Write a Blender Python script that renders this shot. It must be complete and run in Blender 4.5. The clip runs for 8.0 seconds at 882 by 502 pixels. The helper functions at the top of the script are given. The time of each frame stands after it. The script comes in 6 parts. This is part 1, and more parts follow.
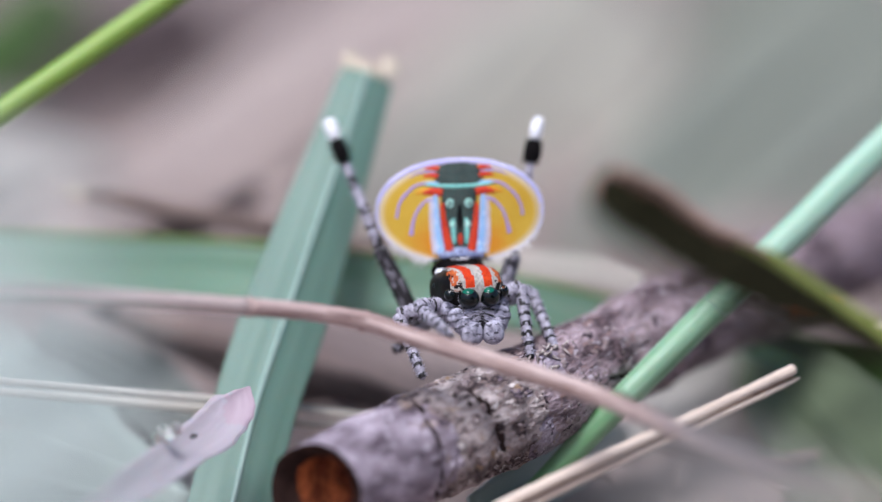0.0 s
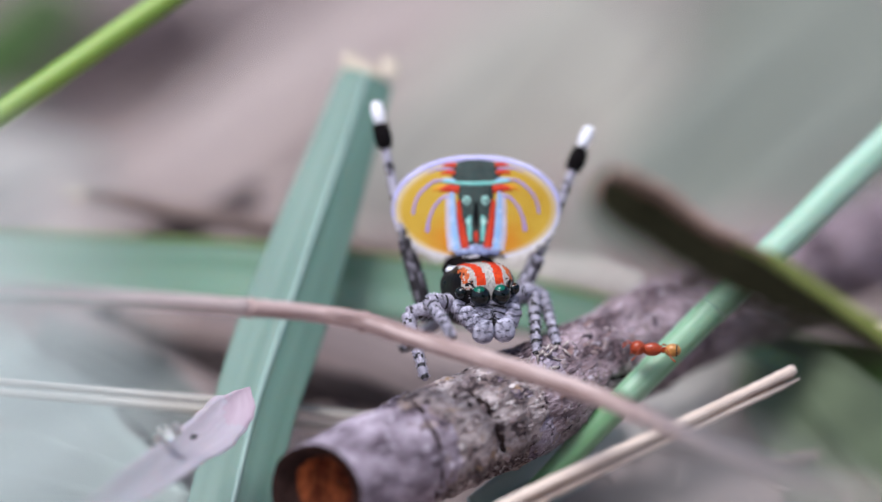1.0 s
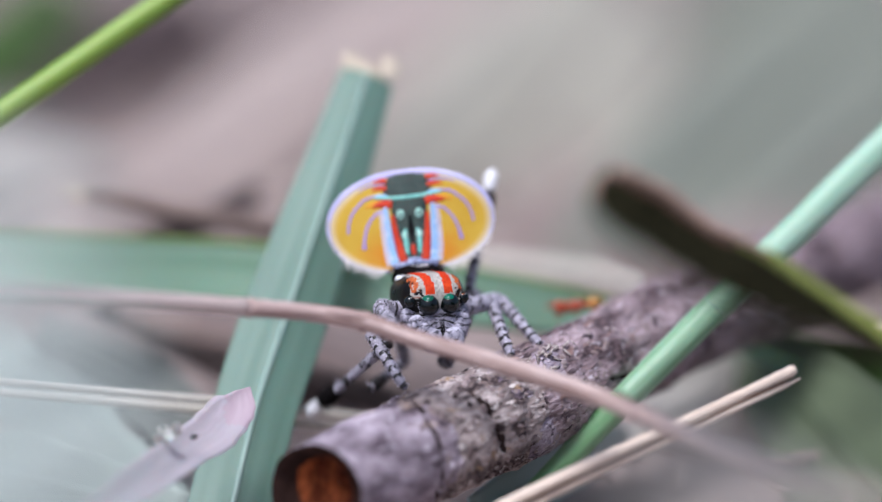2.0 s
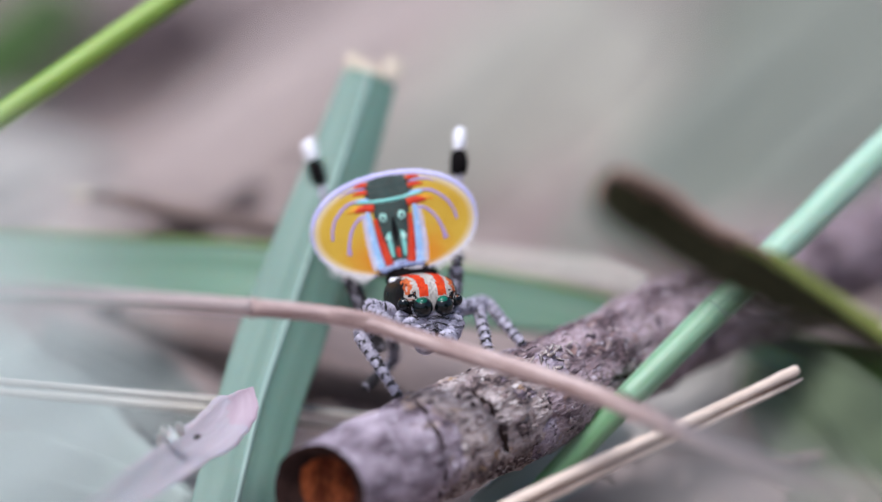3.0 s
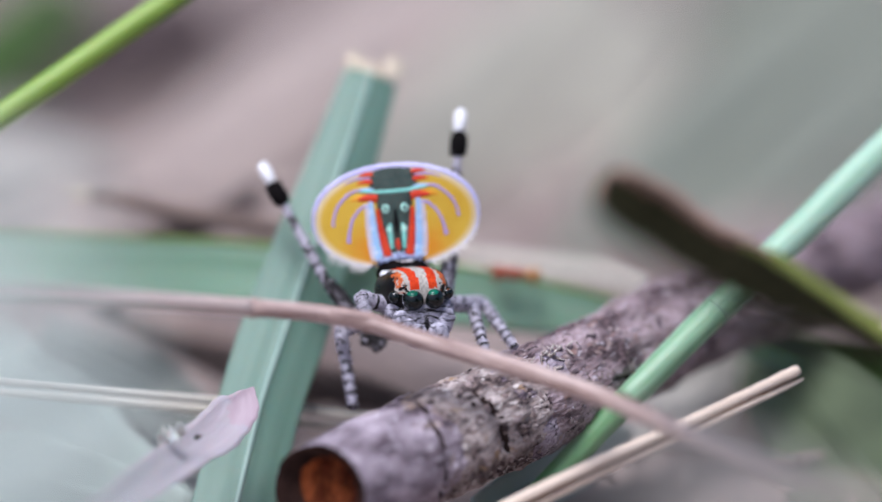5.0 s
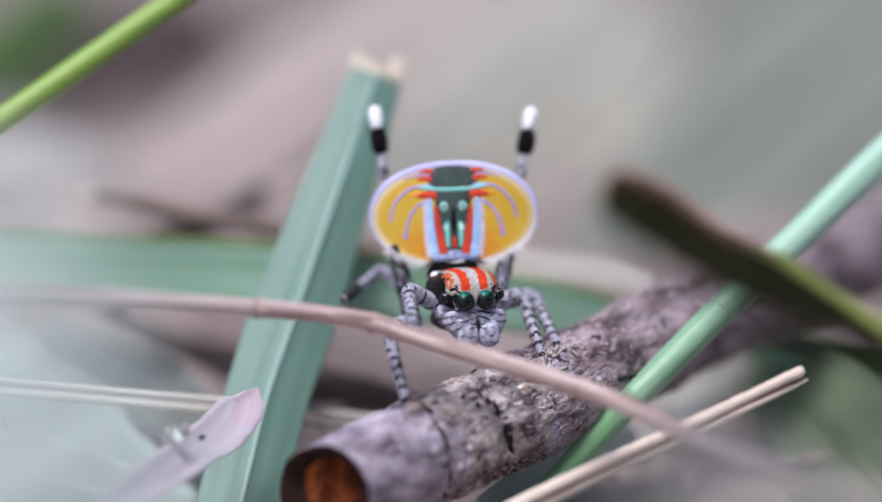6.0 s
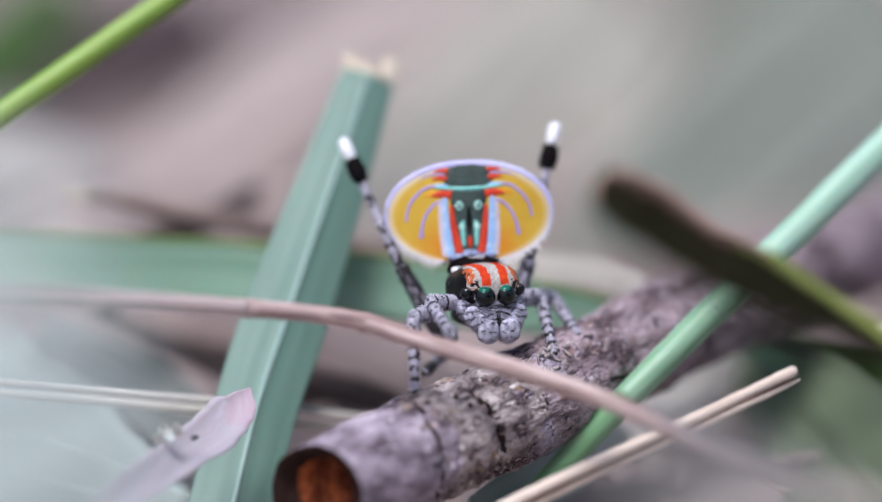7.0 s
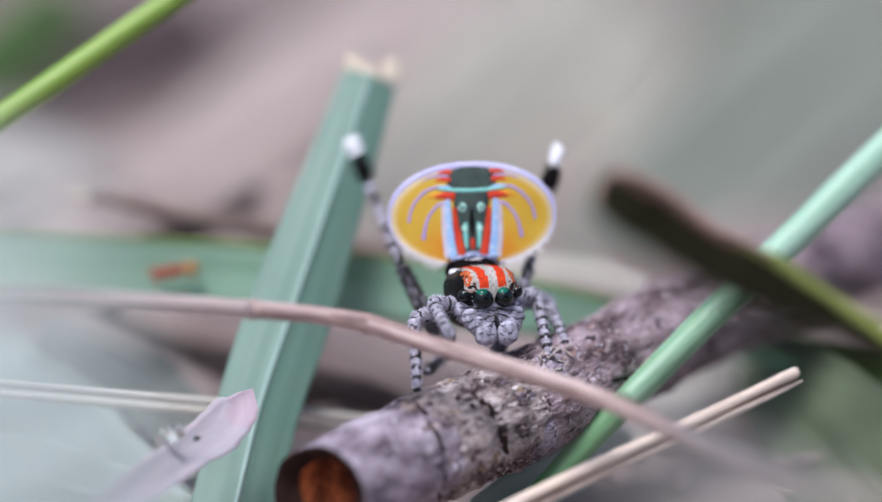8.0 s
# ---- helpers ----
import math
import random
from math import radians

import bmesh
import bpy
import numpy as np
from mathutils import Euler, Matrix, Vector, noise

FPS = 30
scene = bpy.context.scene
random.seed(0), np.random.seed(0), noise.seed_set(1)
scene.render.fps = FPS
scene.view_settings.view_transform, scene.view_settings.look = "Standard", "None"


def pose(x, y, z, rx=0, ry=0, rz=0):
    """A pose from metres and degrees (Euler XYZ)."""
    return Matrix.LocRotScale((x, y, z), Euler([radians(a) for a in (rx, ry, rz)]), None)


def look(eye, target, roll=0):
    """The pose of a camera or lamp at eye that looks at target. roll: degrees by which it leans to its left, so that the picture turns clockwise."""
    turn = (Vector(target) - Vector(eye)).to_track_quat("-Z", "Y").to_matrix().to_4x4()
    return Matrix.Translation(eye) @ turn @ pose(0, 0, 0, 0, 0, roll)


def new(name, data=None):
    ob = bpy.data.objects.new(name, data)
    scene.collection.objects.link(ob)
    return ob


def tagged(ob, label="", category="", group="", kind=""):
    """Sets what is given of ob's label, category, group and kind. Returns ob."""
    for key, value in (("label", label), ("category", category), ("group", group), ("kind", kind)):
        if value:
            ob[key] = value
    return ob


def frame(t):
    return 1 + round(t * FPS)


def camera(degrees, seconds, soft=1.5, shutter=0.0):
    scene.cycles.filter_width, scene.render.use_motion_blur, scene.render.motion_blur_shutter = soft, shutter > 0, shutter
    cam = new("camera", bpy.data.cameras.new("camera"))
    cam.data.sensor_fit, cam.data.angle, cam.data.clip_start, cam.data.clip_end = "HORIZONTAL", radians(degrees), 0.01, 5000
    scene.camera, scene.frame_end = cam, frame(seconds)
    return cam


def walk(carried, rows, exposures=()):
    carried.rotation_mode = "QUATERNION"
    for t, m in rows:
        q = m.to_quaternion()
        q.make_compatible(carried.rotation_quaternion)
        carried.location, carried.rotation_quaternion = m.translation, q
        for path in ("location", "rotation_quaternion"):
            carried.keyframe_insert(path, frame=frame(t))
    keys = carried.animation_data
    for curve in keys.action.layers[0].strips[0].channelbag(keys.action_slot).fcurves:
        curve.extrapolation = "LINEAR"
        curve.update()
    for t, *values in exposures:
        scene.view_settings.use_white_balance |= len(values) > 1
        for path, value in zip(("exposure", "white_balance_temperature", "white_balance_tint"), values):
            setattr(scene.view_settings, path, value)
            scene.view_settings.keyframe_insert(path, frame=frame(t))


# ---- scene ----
# Sizes are in millimetres, set out on a stage whose y axis runs along the lens and dips with it:
# (across, away from the lens behind the spider, up). st() turns them into the world's metres.
MM = 0.001
DIP = 15.0
LIFT = 7.5
STAGE = pose(0, 0, LIFT * MM, -DIP, 0, 0)


def st(p):
    return STAGE @ (Vector(p) * MM)


# ---- camera and its walk ----
cam = camera(9.19, 8.0, soft=1.4, shutter=0.4)
cam.data.dof.use_dof = True
cam.data.dof.focus_distance = 149.3 * MM
cam.data.dof.aperture_fstop = 21.0
# the tripod stands still; the head drifts a little: (seconds, aim across, aim up)
AIM = [(0, 0, 0), (1.2, 0, 0.02), (1.5, 0.03, 0.02), (1.7, 0.02, 0.02), (2.8, -0.08, 0.02), (3, -0.09, 0.02), (3.5, -0.09, 0.02), (4, -0.05, 0.03), (4.5, -0.08, 0.02), (4.7, -0.08, 0.02), (5.8, -0.23, 0.04), (6.5, -0.22, 0.04), (6.6, -0.2, 0.04), (6.7, -0.14, 0.04), (6.8, -0.08, 0.04), (7, -0.02, 0.04), (7.5, -0.08, 0.05), (8, -0.08, 0.07)]
walk(cam, [(t, look(st((0, -150, 0)), st((x, 0, h)))) for t, x, h in AIM],
     exposures=[(0.0, 0.2, 5880, 13), (8.0, 0.2, 5880, 13)])

# ---- world and sun ----
world = bpy.data.worlds.new("overcast_sky")
scene.world = world
world.use_nodes = True
wn = world.node_tree
sky = wn.nodes.new("ShaderNodeTexSky")
sky.sky_type, sky.sun_disc = "NISHITA", False
sky.sun_elevation, sky.sun_rotation = radians(69), radians(218)
sky.air_density, sky.dust_density, sky.ozone_density = 1.0, 4.0, 1.0
wn.nodes["Background"].inputs["Strength"].default_value = 0.10
wn.links.new(sky.outputs[0], wn.nodes["Background"].inputs["Color"])
sun_data = bpy.data.lights.new("sun", "SUN")
sun_data.energy, sun_data.angle, sun_data.color = 2.6, radians(26), (1.0, 0.975, 0.95)
sun = new("sun", sun_data)
sun.matrix_basis = look((-0.35, -0.45, 1.5), (0, 0, 0))


# ---- materials ----
def shader(name, cols, rough=0.6, coords="UV", scale=(1, 1, 1), grain=6.0, bump=0.03, spec=0.4,
           contrast=1.0, metal=0.0, sheen=0.0, through_light=0.0, coat=0.0, spots=None):
    """A surface of three colours mixed by a broad and a fine noise, with fine relief."""
    m = bpy.data.materials.new(name)
    m.use_nodes = True
    n, l = m.node_tree.nodes, m.node_tree.links
    b = n["Principled BSDF"]
    tc, mp = n.new("ShaderNodeTexCoord"), n.new("ShaderNodeMapping")
    l.new(tc.outputs[coords], mp.inputs["Vector"])
    mp.inputs["Scale"].default_value = scale
    broad, fine = n.new("ShaderNodeTexNoise"), n.new("ShaderNodeTexNoise")
    for node, s, d in ((broad, 1.0, 3.0), (fine, grain, 5.0)):
        l.new(mp.outputs[0], node.inputs["Vector"])
        node.inputs["Scale"].default_value, node.inputs["Detail"].default_value = s, d
    ramp = n.new("ShaderNodeValToRGB")
    e = ramp.color_ramp.elements
    e[0].position, e[1].position = 0.5 - 0.2 / contrast, 0.5 + 0.2 / contrast
    e[0].color, e[1].color = (*cols[0], 1), (*cols[1], 1)
    l.new(broad.outputs["Fac"], ramp.inputs[0])
    r2 = n.new("ShaderNodeValToRGB")
    r2.color_ramp.elements[0].position, r2.color_ramp.elements[1].position = 0.45, 0.68
    l.new(fine.outputs["Fac"], r2.inputs[0])
    mix = n.new("ShaderNodeMix")
    mix.data_type = "RGBA"
    l.new(r2.outputs[0], mix.inputs["Factor"])
    l.new(ramp.outputs[0], mix.inputs[6])
    mix.inputs[7].default_value = (*cols[2], 1)
    colour = mix.outputs[2]
    for hue, size, least in spots or ():
        blot, edge, over = n.new("ShaderNodeTexNoise"), n.new("ShaderNodeValToRGB"), n.new("ShaderNodeMix")
        l.new(mp.outputs[0], blot.inputs["Vector"])
        blot.inputs["Scale"].default_value, blot.inputs["Detail"].default_value = size, 6.0
        edge.color_ramp.elements[0].position, edge.color_ramp.elements[1].position = least, least + 0.07
        l.new(blot.outputs["Fac"], edge.inputs[0])
        over.data_type = "RGBA"
        l.new(edge.outputs[0], over.inputs["Factor"])
        l.new(colour, over.inputs[6])
        over.inputs[7].default_value = (*hue, 1)
        colour = over.outputs[2]
    l.new(colour, b.inputs["Base Color"])
    b.inputs["Roughness"].default_value, b.inputs["Metallic"].default_value = rough, metal
    b.inputs["Specular IOR Level"].default_value = spec
    b.inputs["Sheen Weight"].default_value, b.inputs["Coat Weight"].default_value = sheen, coat
    if through_light:
        b.inputs["Subsurface Weight"].default_value = through_light
        b.inputs["Subsurface Scale"].default_value = 0.0004
    bp = n.new("ShaderNodeBump")
    bp.inputs["Distance"].default_value, bp.inputs["Strength"].default_value = bump * MM, 0.8
    l.new(fine.outputs["Fac"], bp.inputs["Height"])
    l.new(bp.outputs[0], b.inputs["Normal"])
    return m


OBJ = (1000, 1000, 1000)
BARK = shader("bark", ((0.085, 0.066, 0.082), (0.60, 0.520, 0.600), (0.28, 0.215, 0.262)), 0.85, scale=(0.75, 1.3, 1), grain=7, bump=0.14, spec=0.2, contrast=1.6, spots=(((0.36, 0.27, 0.22), 0.9, 0.62), ((0.62, 0.56, 0.63), 4.0, 0.60), ((0.06, 0.043, 0.05), 2.0, 0.62)))
BARK_BROWN = shader("bark_brown", ((0.06, 0.041, 0.046), (0.48, 0.375, 0.405), (0.225, 0.155, 0.166)), 0.85, scale=(0.75, 1.3, 1), grain=6, bump=0.14, spec=0.2, contrast=1.9, spots=(((0.30, 0.19, 0.17), 2.2, 0.61), ((0.62, 0.56, 0.61), 4.6, 0.61), ((0.05, 0.035, 0.042), 2.0, 0.59)))
BARK_TAN = shader("bark_tan", ((0.06, 0.043, 0.046), (0.62, 0.535, 0.52), (0.31, 0.238, 0.222)), 0.85, scale=(0.75, 1.3, 1), grain=6, bump=0.16, spec=0.2, contrast=2.4, spots=(((0.40, 0.27, 0.17), 1.5, 0.61), ((0.66, 0.60, 0.58), 3.5, 0.60), ((0.045, 0.031, 0.034), 1.3, 0.58)))
BARK_SCALE = shader("bark_scale", ((0.07, 0.048, 0.05), (0.46, 0.375, 0.375), (0.26, 0.19, 0.18)), 0.85, coords="Object", scale=OBJ, grain=6, bump=0.06, spec=0.2)
RIM = shader("rim", ((0.012, 0.006, 0.005), (0.045, 0.022, 0.017), (0.02, 0.010, 0.008)), 0.9, coords="Object", scale=OBJ, grain=5, bump=0.08, spec=0.15)
LICHEN = shader("lichen", ((0.40, 0.34, 0.31), (0.70, 0.63, 0.60), (0.28, 0.225, 0.21)), 0.9, coords="Object", scale=(3000, 3000, 3000), grain=5, bump=0.05, spec=0.1, contrast=1.5)
CRACK = shader("crack", ((0.018, 0.012, 0.012), (0.05, 0.034, 0.030), (0.03, 0.02, 0.018)), 0.95, coords="Object", scale=OBJ, spec=0.1)
PITH = shader("pith", ((0.028, 0.008, 0.006), (0.46, 0.125, 0.040), (0.16, 0.038, 0.016)), 0.9, coords="Object", scale=(1500, 1500, 800), grain=5, bump=0.2, spec=0.1, contrast=1.9)
BLADE = shader("blade", ((0.130, 0.232, 0.180), (0.172, 0.285, 0.226), (0.118, 0.218, 0.165)), 0.5, scale=(0.05, 1.4, 1), grain=3, bump=0.012, spec=0.45, through_light=0.15)
RIB = shader("rib", ((0.33, 0.47, 0.41), (0.43, 0.57, 0.51), (0.31, 0.45, 0.39)), 0.5, scale=(0.2, 4, 1), grain=5, bump=0.01)
TORN = shader("torn", ((0.54, 0.44, 0.33), (0.74, 0.65, 0.54), (0.46, 0.40, 0.26)), 0.7, scale=(1, 5, 1), grain=5, bump=0.02)
LONG_LEAF = shader("long_leaf", ((0.16, 0.29, 0.18), (0.31, 0.46, 0.345), (0.22, 0.37, 0.26)), 0.5, scale=(0.1, 2.5, 1), grain=4, bump=0.02, through_light=0.15)
STEM_PALE_GREEN = shader("stem_pale_green", ((0.26, 0.46, 0.31), (0.47, 0.66, 0.52), (0.36, 0.55, 0.41)), 0.42, scale=(0.2, 3.0, 1), grain=6, bump=0.02, spec=0.5, through_light=0.1)
STEM_GREEN = shader("stem_green", ((0.075, 0.235, 0.075), (0.21, 0.43, 0.20), (0.13, 0.32, 0.12)), 0.42, scale=(0.2, 3.0, 1), grain=6, bump=0.022, spec=0.5, through_light=0.1)
STEM_MID = shader("stem_mid", ((0.15, 0.33, 0.165), (0.39, 0.59, 0.41), (0.26, 0.45, 0.27)), 0.38, scale=(0.15, 3.0, 1), grain=6, bump=0.02, spec=0.5, through_light=0.1, contrast=1.2)
STEM_LIME = shader("stem_lime", ((0.17, 0.30, 0.035), (0.34, 0.47, 0.09), (0.24, 0.38, 0.06)), 0.45, scale=(0.15, 2.0, 1), grain=5, bump=0.012, spec=0.5, through_light=0.1)
STEM_PINK = shader("stem_pink", ((0.27, 0.165, 0.143), (0.72, 0.565, 0.520), (0.50, 0.350, 0.315)), 0.42, scale=(0.25, 4.0, 1), grain=6, bump=0.035, contrast=2.0, spec=0.5)
STEM_PALE = shader("stem_pale", ((0.52, 0.405, 0.365), (0.80, 0.685, 0.63), (0.66, 0.54, 0.49)), 0.6, scale=(0.35, 4.0, 1), grain=6, bump=0.03)
NODE_PINK = shader("node_pink", ((0.30, 0.20, 0.175), (0.58, 0.44, 0.40), (0.40, 0.28, 0.25)), 0.85, coords="Object", scale=OBJ, grain=5, bump=0.02, spec=0.1)
PALE_STRAW = shader("pale_straw", ((0.52, 0.475, 0.40), (0.88, 0.84, 0.75), (0.72, 0.675, 0.59)), 0.6, scale=(0.2, 5.0, 1), grain=6, bump=0.045, contrast=1.3)
STRAW = shader("straw", ((0.66, 0.51, 0.40), (0.96, 0.83, 0.72), (0.85, 0.70, 0.58)), 0.55, scale=(0.2, 5.0, 1), grain=6, bump=0.045, contrast=1.2)
DARK_STICK = shader("dark_stick", ((0.014, 0.011, 0.008), (0.05, 0.04, 0.03), (0.026, 0.02, 0.015)), 0.8, scale=(0.4, 1.0, 1), grain=6, bump=0.06, spec=0.2)
STICK_EDGE = shader("stick_edge", ((0.20, 0.125, 0.09), (0.66, 0.46, 0.35), (0.40, 0.265, 0.20)), 0.75, scale=(0.4, 2, 1), grain=6, bump=0.04, contrast=1.3)
LIME_EDGE = shader("lime_edge", ((0.12, 0.145, 0.022), (0.27, 0.31, 0.055), (0.19, 0.22, 0.035)), 0.6, scale=(0.3, 2, 1), grain=6, bump=0.03)
OLIVE = shader("olive", ((0.075, 0.09, 0.012), (0.165, 0.195, 0.028), (0.115, 0.135, 0.02)), 0.6, scale=(0.3, 2, 1), grain=6, bump=0.03)
DRY_LEAF = shader("dry_leaf", ((0.37, 0.325, 0.365), (0.56, 0.505, 0.555), (0.44, 0.395, 0.435)), 0.65, scale=(0.3, 3, 1), grain=5, bump=0.02, through_light=0.15)
DRY_TIP = shader("dry_tip", ((0.40, 0.295, 0.345), (0.54, 0.435, 0.49), (0.46, 0.36, 0.41)), 0.65, scale=(0.3, 3, 1), grain=5, bump=0.02)
CHAFF = shader("chaff", ((0.52, 0.51, 0.49), (0.74, 0.73, 0.71), (0.62, 0.61, 0.58)), 0.7, coords="Object", scale=OBJ, grain=5, bump=0.03, through_light=0.2)
SOIL = shader("soil", ((0.21, 0.16, 0.143), (0.44, 0.36, 0.335), (0.28, 0.223, 0.202)), 0.95, coords="Object", scale=(130, 130, 130), grain=8, bump=0.4, spec=0.15)
LITTER = shader("litter", ((0.23, 0.178, 0.158), (0.50, 0.41, 0.375), (0.34, 0.272, 0.245)), 0.85, coords="Object", scale=(160, 160, 160), grain=7, bump=0.1, spec=0.2)
PALE_DEAD = shader("pale_dead", ((0.46, 0.375, 0.335), (0.65, 0.55, 0.495), (0.54, 0.44, 0.395)), 0.75, scale=(0.08, 0.5, 1), grain=5, bump=0.05)
MOSS = shader("moss", ((0.075, 0.10, 0.055), (0.15, 0.19, 0.11), (0.11, 0.14, 0.08)), 0.7, scale=(0.08, 0.7, 1), grain=5, bump=0.03)
BEIGE_DEAD = shader("beige_dead", ((0.37, 0.345, 0.28), (0.51, 0.485, 0.405), (0.44, 0.415, 0.34)), 0.75, scale=(0.08, 0.5, 1), grain=5, bump=0.05)
# serves a small dead leaf and the sheets that stand in for shadow
BROWN_DEAD_AND_SHADOW = shader("brown_dead_and_shadow", ((0.045, 0.031, 0.028), (0.15, 0.108, 0.098), (0.08, 0.057, 0.052)), 0.8, scale=(0.1, 0.6, 1), grain=5, bump=0.06)
CREAM_DEAD = shader("cream_dead", ((0.46, 0.43, 0.39), (0.62, 0.59, 0.54), (0.53, 0.50, 0.45)), 0.75, scale=(0.08, 0.5, 1), grain=5, bump=0.05)
MAUVE_MID = shader("mauve_mid", ((0.20, 0.155, 0.148), (0.32, 0.26, 0.25), (0.25, 0.20, 0.19)), 0.8, scale=(0.08, 0.5, 1), grain=5, bump=0.05)
PALE_GRASS = shader("pale_grass", ((0.57, 0.645, 0.60), (0.72, 0.79, 0.745), (0.645, 0.715, 0.67)), 0.6, scale=(0.08, 0.7, 1), grain=5, bump=0.03)
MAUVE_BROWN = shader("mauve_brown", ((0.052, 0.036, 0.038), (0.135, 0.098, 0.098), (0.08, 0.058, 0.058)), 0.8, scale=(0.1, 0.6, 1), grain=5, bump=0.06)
GREY_MOSS = shader("grey_moss", ((0.12, 0.125, 0.112), (0.22, 0.23, 0.205), (0.165, 0.172, 0.152)), 0.8, scale=(0.08, 0.6, 1), grain=5, bump=0.05)
GREY_LEAF = shader("grey_leaf", ((0.30, 0.36, 0.32), (0.45, 0.52, 0.47), (0.37, 0.44, 0.39)), 0.65, scale=(0.08, 0.7, 1), grain=5, bump=0.03)
LEAF_DARK = shader("leaf_dark", ((0.035, 0.085, 0.014), (0.085, 0.165, 0.03), (0.055, 0.12, 0.02)), 0.6, scale=(0.1, 1, 1), grain=5, bump=0.03)
SAGE = shader("sage", ((0.212, 0.227, 0.181), (0.324, 0.340, 0.277), (0.261, 0.276, 0.222)), 0.7, scale=(0.08, 0.5, 1), grain=5, bump=0.04)
TWIG = shader("twig", ((0.16, 0.11, 0.09), (0.36, 0.27, 0.23), (0.24, 0.17, 0.145)), 0.85, scale=(0.4, 1.2, 1), grain=6, bump=0.06)
SPLIT_STRAW = shader("split_straw", ((0.13, 0.075, 0.045), (0.30, 0.19, 0.12), (0.19, 0.115, 0.07)), 0.8, scale=(0.3, 4, 1), grain=6, bump=0.04, spec=0.2)
LEAF_WITHERED = shader("leaf_withered", ((0.030, 0.016, 0.011), (0.15, 0.082, 0.055), (0.07, 0.038, 0.026)), 0.9, scale=(0.2, 1.0, 1), grain=5, bump=0.05, spec=0.05)
# near-black: the shade under the leaf is put into its colour
LEAF_UNDERSIDE_SHADE = shader("leaf_underside_shade", ((0.004, 0.004, 0.002), (0.034, 0.031, 0.017), (0.009, 0.0085, 0.0045)), 0.95, scale=(0.5, 2.4, 1), grain=4, bump=0.05, spec=0.0, contrast=1.8)
# the spider's
BLACK_HAIR = shader("black_hair", ((0.004, 0.0035, 0.004), (0.012, 0.010, 0.010), (0.007, 0.006, 0.006)), 0.9, coords="Object", scale=OBJ, grain=8, bump=0.01, spec=0.05)
BLACK_SKIN = shader("black_skin", ((0.004, 0.0035, 0.004), (0.012, 0.009, 0.009), (0.006, 0.005, 0.005)), 0.36, coords="Object", scale=OBJ, grain=8, bump=0.01, spec=0.16)
GREY_HAIR = shader("grey_hair", ((0.42, 0.385, 0.345), (0.62, 0.575, 0.52), (0.31, 0.28, 0.25)), 0.8, coords="Object", scale=(3000, 3000, 3000), grain=5, bump=0.03, sheen=0.3)
RED_HAIR = shader("red_hair", ((0.60, 0.036, 0.006), (0.76, 0.075, 0.011), (0.50, 0.028, 0.005)), 0.75, coords="Object", scale=(3000, 3000, 3000), grain=6, bump=0.02, spec=0.2)
ORANGE_HAIR = shader("orange_hair", ((0.52, 0.085, 0.016), (0.66, 0.16, 0.03), (0.30, 0.05, 0.014)), 0.7, coords="Object", scale=(3000, 3000, 3000), grain=6, bump=0.02)
WHITE_HAIR = shader("white_hair", ((0.55, 0.525, 0.64), (0.86, 0.83, 0.96), (0.70, 0.67, 0.80)), 0.7, coords="Object", scale=(4000, 2500, 4000), grain=6, bump=0.02)
PALE_HAIR = shader("pale_hair", ((0.22, 0.21, 0.265), (0.64, 0.62, 0.73), (0.42, 0.40, 0.485)), 0.75, coords="Object", scale=(6000, 4000, 6000), grain=5, bump=0.02, contrast=1.7)
DUSKY_HAIR = shader("dusky_hair", ((0.03, 0.027, 0.038), (0.26, 0.245, 0.31), (0.10, 0.092, 0.118)), 0.75, coords="Object", scale=(6000, 4000, 6000), grain=5, bump=0.02, contrast=1.4)
FRINGE_HAIR = shader("fringe_hair", ((0.60, 0.56, 0.54), (0.80, 0.76, 0.74), (0.70, 0.66, 0.64)), 0.6, coords="Object", scale=OBJ, grain=6, bump=0.02)
BRUSH_WHITE = shader("brush_white", ((0.84, 0.83, 0.86), (0.94, 0.93, 0.95), (0.90, 0.89, 0.92)), 0.6, coords="Object", scale=OBJ, grain=6, bump=0.02)
LEG_GREY = shader("leg_grey", ((0.33, 0.305, 0.365), (0.62, 0.59, 0.69), (0.17, 0.15, 0.18)), 0.7, coords="Object", scale=(3500, 3500, 3500), grain=5, bump=0.03)
WAVE_GREY = shader("wave_grey", ((0.06, 0.052, 0.06), (0.34, 0.315, 0.36), (0.035, 0.03, 0.034)), 0.65, coords="Object", scale=(4000, 4000, 4000), grain=4, bump=0.03, contrast=1.6)
LEG_DARK = shader("leg_dark", ((0.008, 0.007, 0.008), (0.04, 0.034, 0.036), (0.018, 0.015, 0.016)), 0.5, coords="Object", scale=(3500, 3500, 3500), grain=5, bump=0.02)
EYE_GLASS = shader("eye_glass", ((0.002, 0.003, 0.003), (0.004, 0.010, 0.009), (0.003, 0.005, 0.005)), 0.10, coords="Object", scale=OBJ, bump=0.0, spec=0.45, coat=0.15)
EYE_GREEN = shader("eye_green", ((0.002, 0.07, 0.042), (0.007, 0.18, 0.11), (0.004, 0.11, 0.066)), 0.25, coords="Object", scale=OBJ, bump=0.0, spec=0.35)
AMBER = shader("amber", ((0.68, 0.27, 0.010), (0.80, 0.38, 0.022), (0.72, 0.31, 0.013)), 0.55, coords="Object", scale=(900, 900, 900), grain=14, bump=0.012, spec=0.35)
LILAC = shader("lilac", ((0.52, 0.49, 0.84), (0.74, 0.71, 0.95), (0.63, 0.60, 0.90)), 0.45, coords="Object", scale=OBJ, grain=12, bump=0.01)


